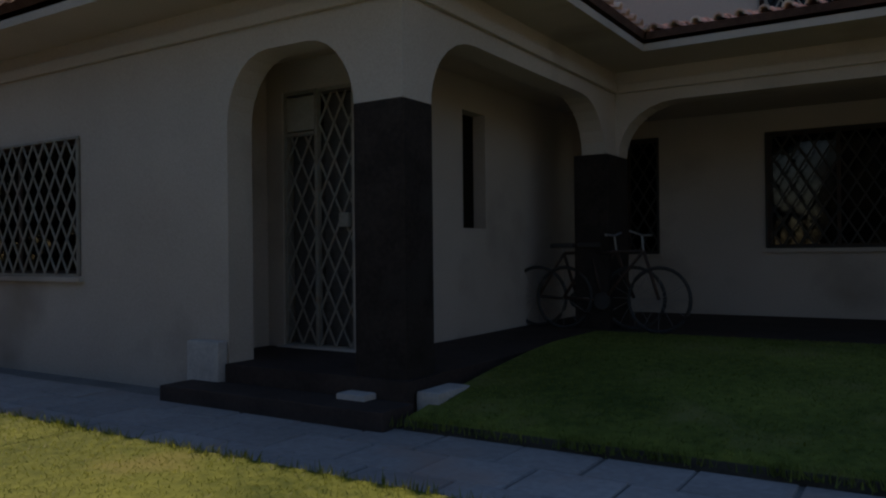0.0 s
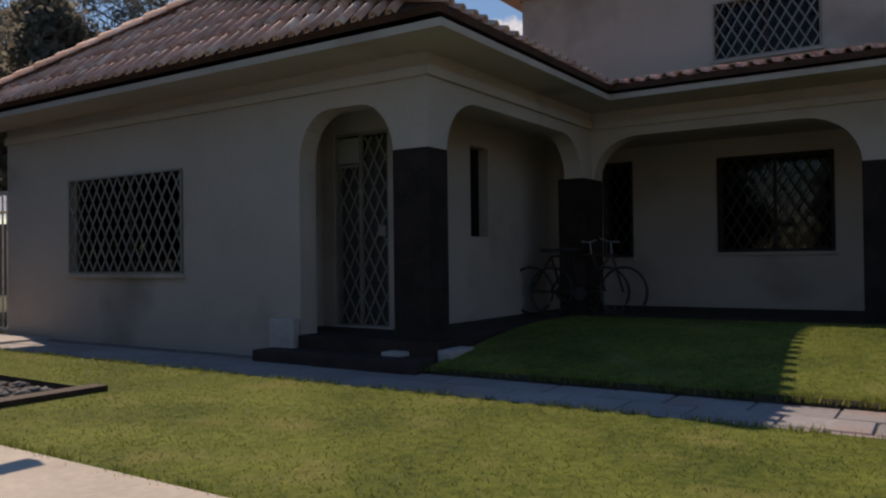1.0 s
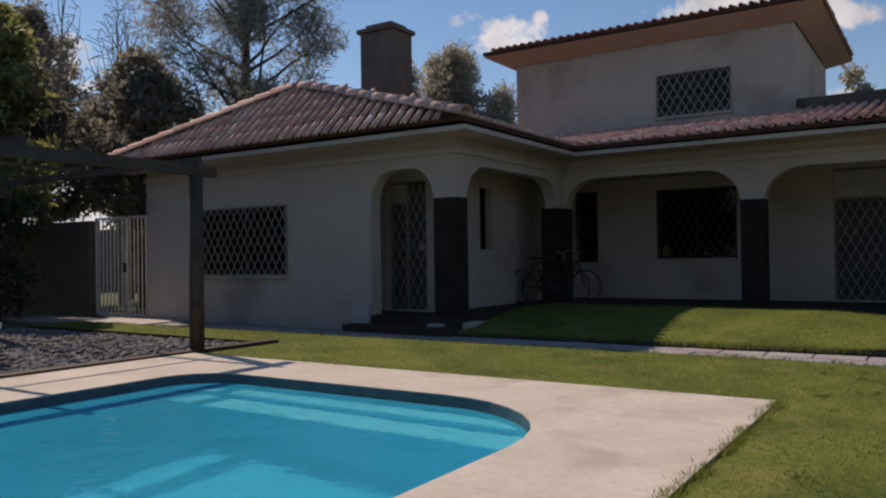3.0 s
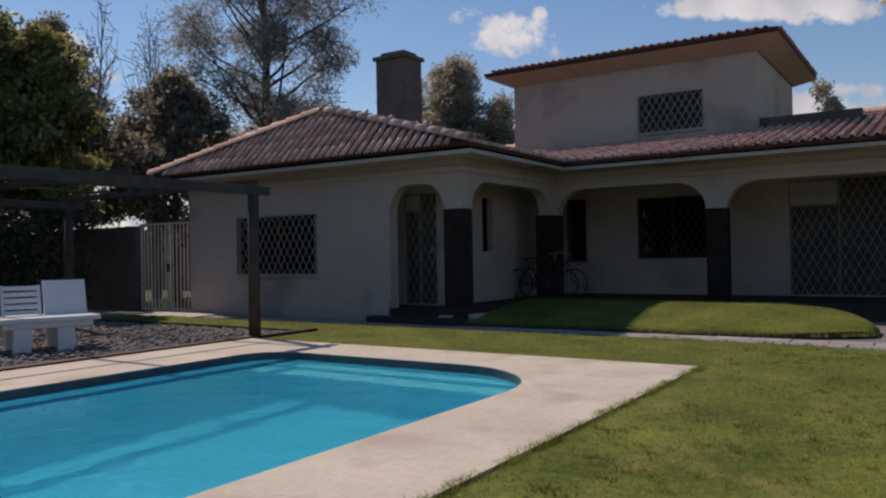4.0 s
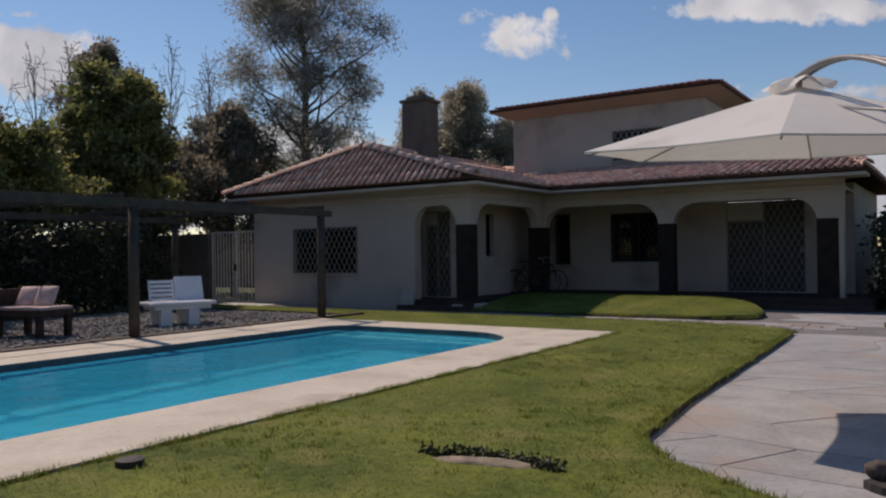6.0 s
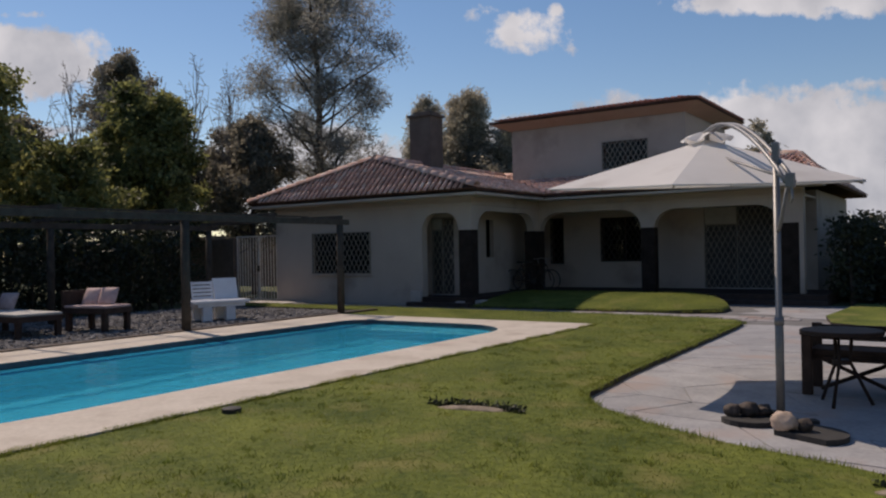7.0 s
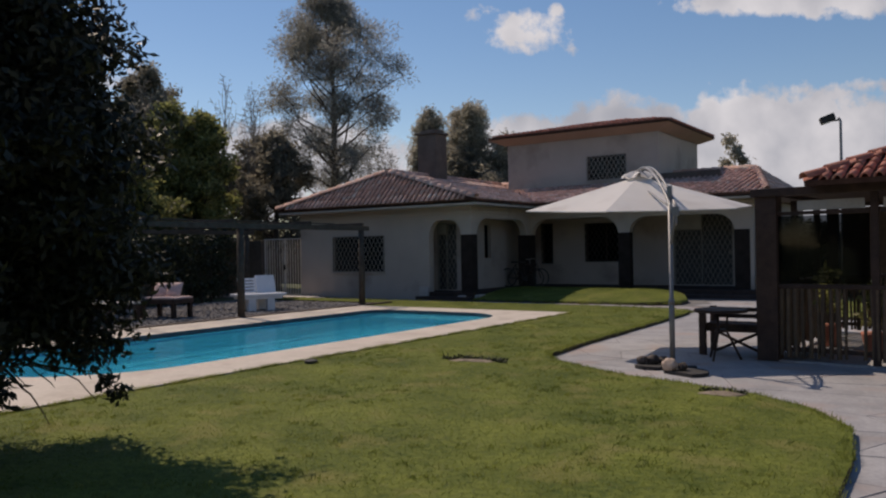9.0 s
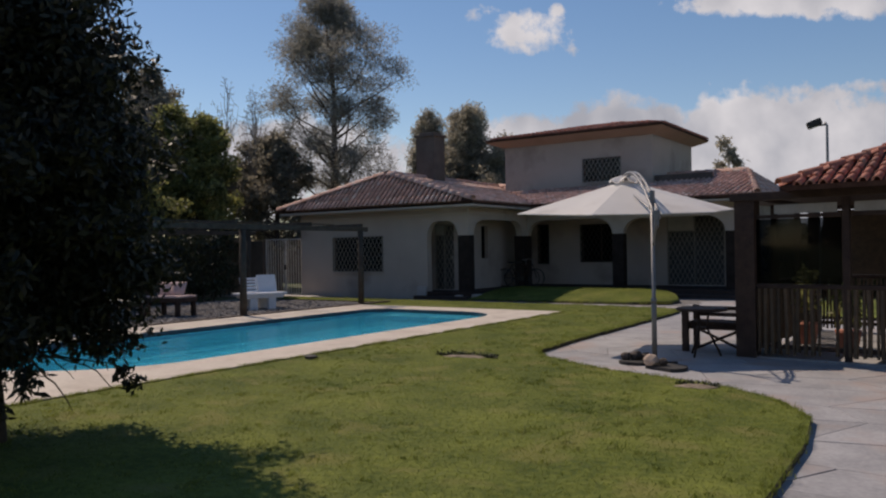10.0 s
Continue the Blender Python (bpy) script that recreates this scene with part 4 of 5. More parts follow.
def round_table(m):
    t = thing("round_table", m, "dark wooden round garden table on the patio", "table")
    bm = bmesh.new()
    tube(bm, [(0, 0, 0.66), (0, 0, 0.668), (0, 0, 0.695), (0, 0, 0.702)], [0.345, 0.36, 0.36, 0.35], 32)
    part("tabletop", bm, DARKWOOD, t)
    for a in (20, 140, 260):
        r = radians(a)
        bm = bmesh.new()
        tube(bm, [(0.26 * math.cos(r), 0.26 * math.sin(r), 0), (0.07 * math.cos(r), 0.07 * math.sin(r), 0.40), (0.09 * math.cos(r), 0.09 * math.sin(r), 0.66)], 0.016, 8)
        part("leg", bm, DARKWOOD, t, smooth=True)
    bm = bmesh.new()
    tube(bm, [(0, 0, 0.38), (0, 0, 0.42)], 0.085, 14)
    part("leg_ring", bm, DARKWOOD, t)
    return t


def garden_bench(m):
    t = thing("garden_bench", m, "short dark wooden garden bench with a seat pad and crossed legs", "bench")
    for i in range(4):
        part("seat_slat", one_box(-0.36, 0.36, -0.24 + 0.12 * i, -0.13 + 0.12 * i, 0.34, 0.38, 0.008), DARKWOOD, t)
    part("seat_pad", one_box(-0.35, 0.35, -0.25, 0.22, 0.381, 0.46, 0.03), DARKWOOD, t)
    for z in (0.50, 0.60):
        part("back_rail", one_box(-0.40, 0.38, 0.25, 0.29, z, z + 0.06, 0.008), DARKWOOD, t)
    for x in (-0.40, 0.30):
        part("leg", one_box(x, x + 0.08, -0.33, -0.25, 0.0, 0.60, 0.008), DARKWOOD, t)
        part("leg", one_box(x, x + 0.08, 0.20, 0.249, 0.0, 0.68, 0.008), DARKWOOD, t)
        part("arm_rest", one_box(x - 0.01, x + 0.09, -0.35, 0.199, 0.601, 0.635, 0.008), DARKWOOD, t)
    for s in (1, -1):
        bm = bmesh.new()
        tube(bm, [(-0.30 * s, 0.02 * s, 0.02), (0.30 * s, 0.02 * s, 0.34)], 0.022, 6)
        part("cross_brace", bm, DARKWOOD, t)
    return t


round_table(pose(7.95, -5.87, -0.06))
garden_bench(pose(8.02, -5.20, -0.06, 0, 0, -2) @ Matrix.Diagonal((1.18, 1, 1, 1)))


PLANT_SPOTS = []


def gazebo():
    g = thing("gazebo", pose(8.40, -5.74, -0.06, 0, 0, -4), "dark timber gazebo with cane railing and red tile roof", "gazebo")
    W, D, H = 4.6, 4.2, 2.24
    for x, y, w in ((0.14, 0.12, 0.14), (1.45, 0.08, 0.045), (2.9, 0.08, 0.07), (W - 0.1, 0.08, 0.08), (0.14, D - 0.1, 0.09), (0.14, 1.5, 0.045), (0.14, 2.9, 0.045), (W - 0.1, D - 0.1, 0.09), (1.6, D - 0.1, 0.05), (3.1, D - 0.1, 0.05)):
        part("post", one_box(x - w, x + w, y - w, y + w, 0, H, 0.01), DARKWOOD, g)
    part("beam", one_box(-0.05, W + 0.2, -0.06, 0.2, H, H + 0.11, 0.01), DARKWOOD, g)
    part("beam", one_box(-0.05, W + 0.2, D - 0.2, D + 0.1, H, H + 0.11, 0.01), DARKWOOD, g)
    part("beam", one_box(-0.05, 0.3, 0.201, D - 0.201, H, H + 0.11, 0.01), DARKWOOD, g)
    part("beam", one_box(W - 0.3, W + 0.19, 0.201, D - 0.201, H, H + 0.11, 0.01), DARKWOOD, g)
    part("ceiling_board", one_box(0.301, W - 0.301, 0.201, D - 0.201, H + 0.06, H + 0.10), DARKWOOD, g)
    rnd = random.Random(5)

    def rail(p, q, gate=()):
        p, q = Vector(p), Vector(q)
        d = (q - p).normalized()
        L = (q - p).length
        ang = math.degrees(math.atan2(d.y, d.x))
        M = Matrix.Translation(p) @ pose(0, 0, 0, 0, 0, ang)
        part("hand_rail", one_box(0, L, -0.05, 0.05, 0.99, 1.05, 0.01, m=M), DARKWOOD, g)
        part("low_rail", one_box(0, L, -0.025, 0.025, 0.14, 0.20, 0.006, m=M), DARKWOOD, g)
        x = 0.04
        while x < L - 0.04:
            w = rnd.uniform(0.018, 0.034)
            if not (gate and gate[0] < x < gate[1]):
                bm = bmesh.new()
                tube(bm, [M @ Vector((x, -0.03, 0.06 + rnd.uniform(0, 0.05))), M @ Vector((x + rnd.uniform(-0.012, 0.012), -0.03, 0.5)), M @ Vector((x + rnd.uniform(-0.012, 0.012), -0.03, 0.985))], w, 6)
                part("cane", bm, BAMBOO, g)
            x += 2 * w + rnd.uniform(0.012, 0.04)

    rail((0.27, 0.08, 0), (W - 0.18, 0.08, 0), (0.86, 0.98))
    rail((0.14, 0.21, 0), (0.14, D - 0.2, 0))
    rail((0.24, D - 0.1, 0), (W - 0.2, D - 0.1, 0))
    for x0, x1 in ((0.28, 1.39), (1.51, 2.82), (2.98, W - 0.2)):
        part("valance", one_box(x0 + (0.25 if x0 < 1 else 0.04), x1 - 0.05, 0.06, 0.08, H - 0.20, H - 0.07, 0.004), PANEL, g, "pale upper panel")
        part("window_rail", one_box(x0, x1, 0.05, 0.10, H - 0.26, H - 0.21, 0.004), DARKWOOD, g)
    part("pane", one_box(0.28, 1.39, 0.074, 0.080, 1.06, H - 0.27), GLASS, g, "clear wind screen")
    part("floor_deck", one_box(0, W, 0, D, -0.03, 0.02), STONE, g, "grey stone floor")
    part("back_screen", one_box(0.3, W - 0.2, D - 0.16, D - 0.13, 1.06, H - 0.02), BAMBOO, g, "dark cane screen")
    # roof
    z0, z1 = H + 0.15, H + 1.05
    cs = [(0.74, -0.45, z0), (W + 0.5, -0.45, z0), (W + 0.5, D, z0), (0.74, D, z0)]
    r0, r1 = (2.6, D / 2, z1), (W - 1.5, D / 2, z1)
    fr = tiled_slope(g, [cs[0], cs[1], r1, r0], SMALL_RED, ROOFBED, most=260, step=0.155, row=0.27, label="red clay tile slope")
    le = tiled_slope(g, [cs[3], cs[0], r0], SMALL_RED, ROOFBED, most=120, step=0.155, row=0.27, label="red clay tile slope")
    tiled_slope(g, [cs[1], cs[2], r1], COVER_RED, ROOFBED, tiles=False)
    tiled_slope(g, [cs[2], cs[3], r0, r1], COVER_RED, ROOFBED, tiles=False)
    ridge_line(fr, cs[0], r0, RIDGE_RED)
    ridge_line(fr, r0, r1, RIDGE_RED)


gazebo()
for x, y, h, s in ((9.75, -4.9, 0.62, 0.26), (9.05, -3.9, 0.85, 0.24)):
    pl = thing("potted_plant", pose(x, y, -0.04), "leafy green plant in a clay pot inside the gazebo", "potted plant", group="plants in the gazebo")
    bm = bmesh.new()
    tube(bm, [(0, 0, 0), (0, 0, 0.02), (0, 0, 0.30), (0, 0, 0.34)], [0.11, 0.12, 0.17, 0.18], 14)
    part("pot", bm, TILE_RED, pl, smooth=True)
    bm = bmesh.new()
    tube(bm, [(0, 0, 0.3), (0.02, 0, 0.3 + h * 0.6), (0, 0.02, 0.3 + h)], [0.018, 0.014, 0.006], 6)
    part("stem", bm, BARK, pl)
    PLANT_SPOTS.append((pl, h, s))


def flood_lamp():
    t = thing("flood_lamp", pose(8.2, 4.6, -0.1), "black floodlight on a thin steel pole", "floodlight")
    bm = bmesh.new()
    tube(bm, [(0, 0, 0), (0, 0, 2.4), (0, 0, 4.70), (-0.05, 0, 4.78)], [0.045, 0.04, 0.03, 0.028], 10)
    part("pole", bm, STEEL, t, smooth=True)
    M = Matrix.Translation((-0.28, 0, 4.72)) @ pose(0, 0, 0, 0, -20, 15)
    part("housing", one_box(-0.17, 0.17, -0.16, 0.16, -0.02, 0.14, 0.03, m=M), BLACKIRON, t)
    part("lens", one_box(-0.15, 0.15, -0.14, 0.14, -0.035, -0.021, m=M), GLASS, t)
    part("bracket", one_box(0.0, 0.26, -0.02, 0.02, 4.70, 4.74, 0.004, m=Matrix.Translation((-0.27, 0, 0))), BLACKIRON, t)


flood_lamp()


def bicycle(m):
    b = thing("bicycle", m, "dark bicycle parked on the porch", "bicycle", group="bicycles on the porch")
    for x in (-0.53, 0.53):
        bm = bmesh.new()
        pts = [(x + 0.32 * math.cos(2 * math.pi * k / 28), 0, 0.33 + 0.32 * math.sin(2 * math.pi * k / 28)) for k in range(29)]
        tube(bm, pts, 0.020, 6, cap=False)
        wh = part("wheel", bm, BLACKIRON, b, smooth=True)
        for k in range(12):
            a = 2 * math.pi * k / 12
            bm = bmesh.new()
            tube(bm, [(x, 0, 0.33), (x + 0.30 * math.cos(a), 0, 0.33 + 0.30 * math.sin(a))], 0.0025, 4)
            part("spoke", bm, STEEL, wh)
    bb, seat, head, rear, fr = (-0.08, 0, 0.30), (-0.22, 0, 0.80), (0.36, 0, 0.82), (-0.53, 0, 0.33), (0.53, 0, 0.33)
    bm = bmesh.new()
    for p, q in ((bb, seat), (bb, head), (seat, head), (seat, rear), (bb, rear), (head, fr)):
        tube(bm, [p, q], 0.017, 8)
    part("frame", bm, DARKWOOD, b, smooth=True)
    part("saddle", one_box(-0.36, -0.10, -0.06, 0.06, 0.86, 0.91, 0.02), BLACKIRON, b)
    bm = bmesh.new()
    tube(bm, [(-0.22, 0, 0.80), (-0.225, 0, 0.865)], 0.014, 6)
    part("seat_post", bm, STEEL, b)
    bm = bmesh.new()
    tube(bm, [(0.36, 0, 0.80), (0.34, 0, 0.98), (0.33, -0.27, 1.0)], 0.012, 6)
    tube(bm, [(0.34, 0, 0.98), (0.33, 0.27, 1.0)], 0.012, 6)
    part("handlebar", bm, STEEL, b)
    bm = bmesh.new()
    tube(bm, [(-0.08, -0.02, 0.30), (-0.08, 0.02, 0.30)], 0.09, 16)
    part("crank", bm, BLACKIRON, b)


bicycle(pose(-2.42, 7.40, FL, 3, 0, 3))
bicycle(pose(-2.10, 7.24, FL, -4, 0, -5))


def gate():
    g = thing("garden_gate", pose(0, 3.97, -0.05), "white barred steel double gate beside the house", "gate")
    for x0, x1 in ((-11.84, -10.76), (-10.74, -9.66)):
        lf = part("gate_frame", frame_bm(x0, x1, 0.0, 2.15, -0.02, 0.02, 0.045), GATEPAINT, g)
        n = 8
        for i in range(1, n):
            x = x0 + (x1 - x0) * i / n
            part("bar", one_box(x - 0.011, x + 0.011, -0.011, 0.011, 0.045, 2.105), GATEPAINT, lf)
    part("lock", one_box(-10.80, -10.70, -0.045, -0.021, 0.95, 1.15, 0.006), BLACKIRON, g)


gate()
# slab added in a pale colour to imitate the sunlit patch of path
tagged(part("doorstep", one_box(-10.45, -8.35, 2.42, 3.56, -0.10, -0.030, 0.012), PLINTH), "pale slab put in for the sunlit patch of path before the garden gate", "doorstep")
tagged(part("wall_boundary", one_box(-22, -11.9, 3.85, 4.1, -0.1, 2.05, 0.02), BRICK), "dark garden wall running up to the gate", "wall", kind="structure")
tagged(part("wall_boundary_far", one_box(-46, -10.0, 13.0, 13.2, -0.1, 2.5, 0.02), BRICK), "brown rendered wall beyond the gate", "wall", kind="structure")

# ---- plants ----
def leaf_cloud(name, clumps, per, size, material, parent, seed, aspect=2.0, flat=0.75, needle=False):
    """Leaves as small quads scattered through clumps (x, y, z, radius)."""
    g = np.random.default_rng(seed)
    c = np.repeat(np.array([k[:3] for k in clumps], float), per, axis=0)
    r = np.repeat(np.array([k[3] for k in clumps], float), per)
    n = len(c)
    d = g.normal(size=(n, 3))
    d /= np.linalg.norm(d, axis=1)[:, None]
    rad = r * g.random(n) ** 0.45
    p = c + d * rad[:, None] * np.array([1, 1, flat])
    ax = g.normal(size=(n, 3)) + (d * 1.5 if needle else np.array([0, 0, -0.4]))
    ax /= np.linalg.norm(ax, axis=1)[:, None]
    sd = np.cross(ax, g.normal(size=(n, 3)))
    sd /= np.linalg.norm(sd, axis=1)[:, None]
    s = size * g.uniform(0.6, 1.35, n)[:, None]
    ax, sd = ax * s, sd * s / aspect
    vs = np.stack([p - ax * 0.1, p + ax * 0.45 + sd * 0.5, p + ax, p + ax * 0.45 - sd * 0.5], axis=1).reshape(-1, 3)
    me = bpy.data.meshes.new(name)
    me.vertices.add(4 * n)
    me.vertices.foreach_set("co", vs.astype(np.float32).ravel())
    me.loops.add(4 * n)
    me.loops.foreach_set("vertex_index", np.arange(4 * n, dtype=np.int32))
    me.polygons.add(n)
    me.polygons.foreach_set("loop_start", np.arange(0, 4 * n, 4, dtype=np.int32))
    me.update(calc_edges=True)
    me.materials.append(material)
    ob = new(name, me)
    if parent:
        ob.parent = parent
    return ob


for i, (pl, h, s) in enumerate(PLANT_SPOTS):
    leaf_cloud("foliage", [(0, 0, 0.3 + h * k, s * (1.1 - 0.4 * k)) for k in (0.45, 0.7, 0.95)], 45, 0.13, LEAF, pl, 320 + i)
# drain cover, worn patches in the lawn
ob = part("sprinkler_cap", tube(bmesh.new(), [(0, 0, 0), (0, 0, 0.04), (0, 0, 0.05)], [0.09, 0.09, 0.05], 14), BLACKIRON)
ob.matrix_basis = pose(3.3, -9.2, 0.0)
tagged(ob, "small black plastic cap at the lawn's edge", "sprinkler cap")
for i, (x, y, a, b) in enumerate(((5.18, -8.0, 0.36, 0.08), (8.72, -8.82, 0.24, 0.11))):
    ob = part("stepping_stone", blob(bmesh.new(), (0, 0, 0), (a, b, 0.03), 0.3, 3, 20 + i), SOILSTONE, None, smooth=True)
    ob.matrix_basis = pose(x, y, -0.006, 0, 0, 12)
    tagged(ob, "flat pale stone sunk in the lawn", "stone", group="stones sunk in the lawn")
for i, (x, y) in enumerate(((4.80, -8.00), (4.95, -7.93), (5.12, -7.90), (5.28, -7.88), (5.45, -7.87), (5.58, -7.93), (8.60, -8.74), (8.85, -8.72))):
    wd = thing("weed", pose(x, y, 0.0), "small dark green weed beside a sunk stone in the lawn", "weed", group="weeds in the lawn")
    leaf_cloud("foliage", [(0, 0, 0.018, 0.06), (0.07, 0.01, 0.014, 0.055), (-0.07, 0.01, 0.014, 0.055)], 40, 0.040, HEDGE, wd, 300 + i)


def wander(rnd, p, d, length, n, bend, lift=0.0):
    pts, d = [Vector(p)], Vector(d).normalized()
    for i in range(n):
        d = (d + Vector((rnd.uniform(-bend, bend), rnd.uniform(-bend, bend), rnd.uniform(-bend, bend) + lift))).normalized()
        pts.append(pts[-1] + d * length / n)
    return pts


def tree(name, x, y, height, trunk_r, first, reach, limbs, leaf, bark, label, seed, per=60, size=0.12, clump=0.6, rise=0.5, lift=0.05, needle=False, twigs=3, lean=0.02, taper=1.0, aspect=2.0, bare=False, flat=0.75, thin=0.004, start=2, girth=0.42):
    """A tapered trunk with limbs and twigs, and leaf clumps along the twigs. reach(h) gives the crown's radius at relative height h."""
    rnd = random.Random(seed)
    t = thing(name, pose(x, y, -0.12), label, "tree")
    bm = bmesh.new()
    trunk = wander(rnd, (0, 0, 0), (rnd.uniform(-lean, lean), rnd.uniform(-lean, lean), 1), height * 0.97, 10, 0.05)
    tube(bm, trunk, [trunk_r * (1 - 0.92 * (i / 10) ** taper) for i in range(11)], 9)
    clumps = []
    for i in range(limbs):
        h = first + (1 - first) * ((i + rnd.random()) / limbs) * 0.97
        k = min(9, int(h * 10))
        p = trunk[k].lerp(trunk[k + 1], h * 10 - k)
        a = i * 2.4 + rnd.uniform(-0.5, 0.5)
        L = reach(h) * rnd.uniform(0.7, 1.12)
        if L < 0.15:
            continue
        pts = wander(rnd, p, (math.cos(a), math.sin(a), rise * rnd.uniform(0.5, 1.4)), L, 5, 0.22, lift)
        r0 = max(0.012, trunk_r * girth * (1 - h) + 0.012)
        tube(bm, pts, [r0 * (1 - 0.85 * j / 5) for j in range(6)], 6)
        for j in range(start, 6):
            for s in range(twigs):
                if rnd.random() < 0.25:
                    continue
                q = wander(rnd, pts[j], (rnd.uniform(-1, 1), rnd.uniform(-1, 1), rnd.uniform(-0.1, 0.9)), L * rnd.uniform(0.14, 0.32), 3, 0.3, 0.05)
                tube(bm, q, [max(thin, r0 * 0.3), max(thin, r0 * 0.22), max(thin, r0 * 0.15), thin], 4)
                clumps.append((*q[-1], clump * rnd.uniform(0.55, 1.25)))
        clumps.append((*pts[-1], clump * rnd.uniform(0.7, 1.2)))
    clumps.append((*trunk[-1], clump))
    part("trunk", bm, bark, t, smooth=True)
    if not bare:
        leaf_cloud("crown", clumps, per, size, leaf, t, seed, aspect, flat, needle)
    return t


# tall pine behind the wing
tree("pine_tree", -14.4, 10.7, 13.9, 0.27, 0.24, lambda h: float(np.interp(h, (0.24, 0.37, 0.5, 0.6, 0.75, 0.88, 1.0), (2.4, 3.3, 3.5, 3.6, 2.8, 1.25, 0.4))), 52, PINE, BARK, "tall pine tree with open grey-green needle clumps", 11, per=210, size=0.20, clump=0.74, rise=0.60, lift=0.10, needle=True, twigs=3, aspect=6, start=4, girth=0.42, thin=0.012)
# conical trees behind the chimney
for i, (x, y, h, w) in enumerate(((-17.6, 22.4, 10.6, 1.5), (-15.85, 22.4, 11.0, 2.9), (-14.5, 22.4, 10.7, 2.9), (-13.0, 22.4, 8.8, 3.0), (-11.7, 22.4, 7.2, 3.0), (-15.2, 21.8, 10.7, 3.0), (-14.9, 22.8, 10.9, 2.8), (-13.7, 21.6, 7.8, 3.2), (-17.0, 22.8, 7.6, 2.8), (-11.2, 21.0, 5.8, 3.0), (-19.6, 21.0, 6.4, 2.8))):
    tree("cypress_tree", x, y, h, 0.2, 0.10, lambda q, w=w: w * min(1, (1 - q) * 1.25 + 0.08), 50, LEAF_PALE if i < 7 else LEAF_DULL, BARK, "pale grey-green conical tree behind the house" if i < 7 else "dull green conical tree behind the house", 30 + i, per=34, size=0.19, clump=0.58, rise=0.35, lift=0.05, lean=0.0, twigs=3, aspect=3)
# leafy garden trees along the boundary, two with bright tops
# the fourth and fifth, mostly unseen, are placed to shade the gravel
for i, (x, y, h, w, mat) in enumerate(((-14.2, -0.9, 4.7, 2.4, LEAF), (-13.9, 2.1, 7.0, 1.9, LEAF), (-15.7, 2.4, 7.3, 2.3, LEAF), (-13.4, -4.4, 6.6, 3.0, LEAF), (-13.2, -8.6, 6.6, 3.0, LEAF), (-19.5, -3.0, 7.0, 3.4, LEAF_DULL), (-18.0, -8.0, 6.4, 3.4, LEAF_DULL), (-14.2, 6.9, 6.8, 2.2, LEAF_DULL), (-17.5, 8.6, 7.0, 2.6, LEAF_DULL), (-21.0, 0.5, 6.6, 3.0, LEAF_DULL), (-17.6, 5.2, 6.4, 2.6, LEAF_DULL))):
    tree("garden_tree", x, y, h, 0.16, 0.22, lambda q, w=w: w * (0.55 + 0.9 * q * (1 - q) * 2 - 0.35 * q), 24, mat, BARK, "leafy green tree behind the garden hedge" if mat is LEAF else "dull green tree behind the garden hedge", 50 + i, per=60, size=0.18, clump=0.50, rise=0.6, lift=0.08, twigs=4, start=3)
# a taller dull tree far beyond the boundary
tree("far_tree", -36.6, 16.8, 14.6, 0.3, 0.3, lambda q: 3.8 * min(1, (1 - q) * 2.0 + 0.25), 44, LEAF_DULL, BARK, "tall brownish tree far beyond the garden", 71, per=60, size=0.24, clump=0.7, rise=0.6, lift=0.1, twigs=3)
# bare winter trees
for i, (x, y, h) in enumerate(((-17.0, 5.5, 9.6), (-16.2, 7.6, 9.4), (-18.5, 9.5, 10.0), (-19.5, 2.9, 9.0), (-18.4, 3.6, 9.4))):
    tree("bare_tree", x, y, h, 0.085, 0.30, lambda q: 4.4 * (1.12 - q), 26, LEAF_DULL, PALEBARK, "bare pale-barked tree with thin upright branches", 80 + i, rise=2.0, lift=0.20, twigs=2, bare=True, thin=0.010, girth=0.5, start=3)
# small tree behind the house's end, shrubs beside it
tree("small_tree", 2.3, 19.5, 6.7, 0.12, 0.3, lambda q: 1.9 * (1.15 - q), 13, LEAF_PALE, PALEBARK, "thin sparse-leaved tree behind the house", 95, per=22, size=0.2, clump=0.32, rise=0.8, twigs=2, thin=0.012, start=3)
for i, (x, y, h, w) in enumerate(((7.0, 9.6, 0.6, 0.8), (8.6, 10.0, 0.7, 0.9))):
    tree("shrub", x, y, h, 0.07, 0.08, lambda q, w=w: w * (1.15 - 0.6 * q), 20, HEDGE, BARK, "dense dark shrub beside the house", 100 + i, per=60, size=0.14, clump=0.45, rise=0.3)


def hedge(x0, y0, x1, y1, height, width, seed, label):
    """A clipped hedge: a woody core wrapped in leaf clumps."""
    rnd = random.Random(seed)
    t = thing("hedge", pose(0, 0, 0), label, "hedge")
    L = math.hypot(x1 - x0, y1 - y0)
    nx, ny = abs(y1 - y0) / L, abs(x1 - x0) / L
    clumps = []
    bm = bmesh.new()
    for i in range(int(L / 0.42)):
        s = i * 0.42 / L
        cx, cy = x0 + (x1 - x0) * s, y0 + (y1 - y0) * s
        tube(bm, wander(rnd, (cx, cy, -0.1), (0, 0, 1), height * 0.9, 4, 0.12), [0.035, 0.03, 0.02, 0.014, 0.008], 5)
        for z in np.arange(0.25, height, 0.42):
            for w in (-1, 0, 1):
                clumps.append((cx + w * width * 0.4 * nx + rnd.uniform(-0.15, 0.15), cy + w * width * 0.4 * ny + rnd.uniform(-0.15, 0.15), z + rnd.uniform(-0.15, 0.2), rnd.uniform(0.28, 0.46)))
    tagged(part("stem", bm, BARK, t), kind="stuff")
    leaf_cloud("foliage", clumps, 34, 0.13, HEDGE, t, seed)


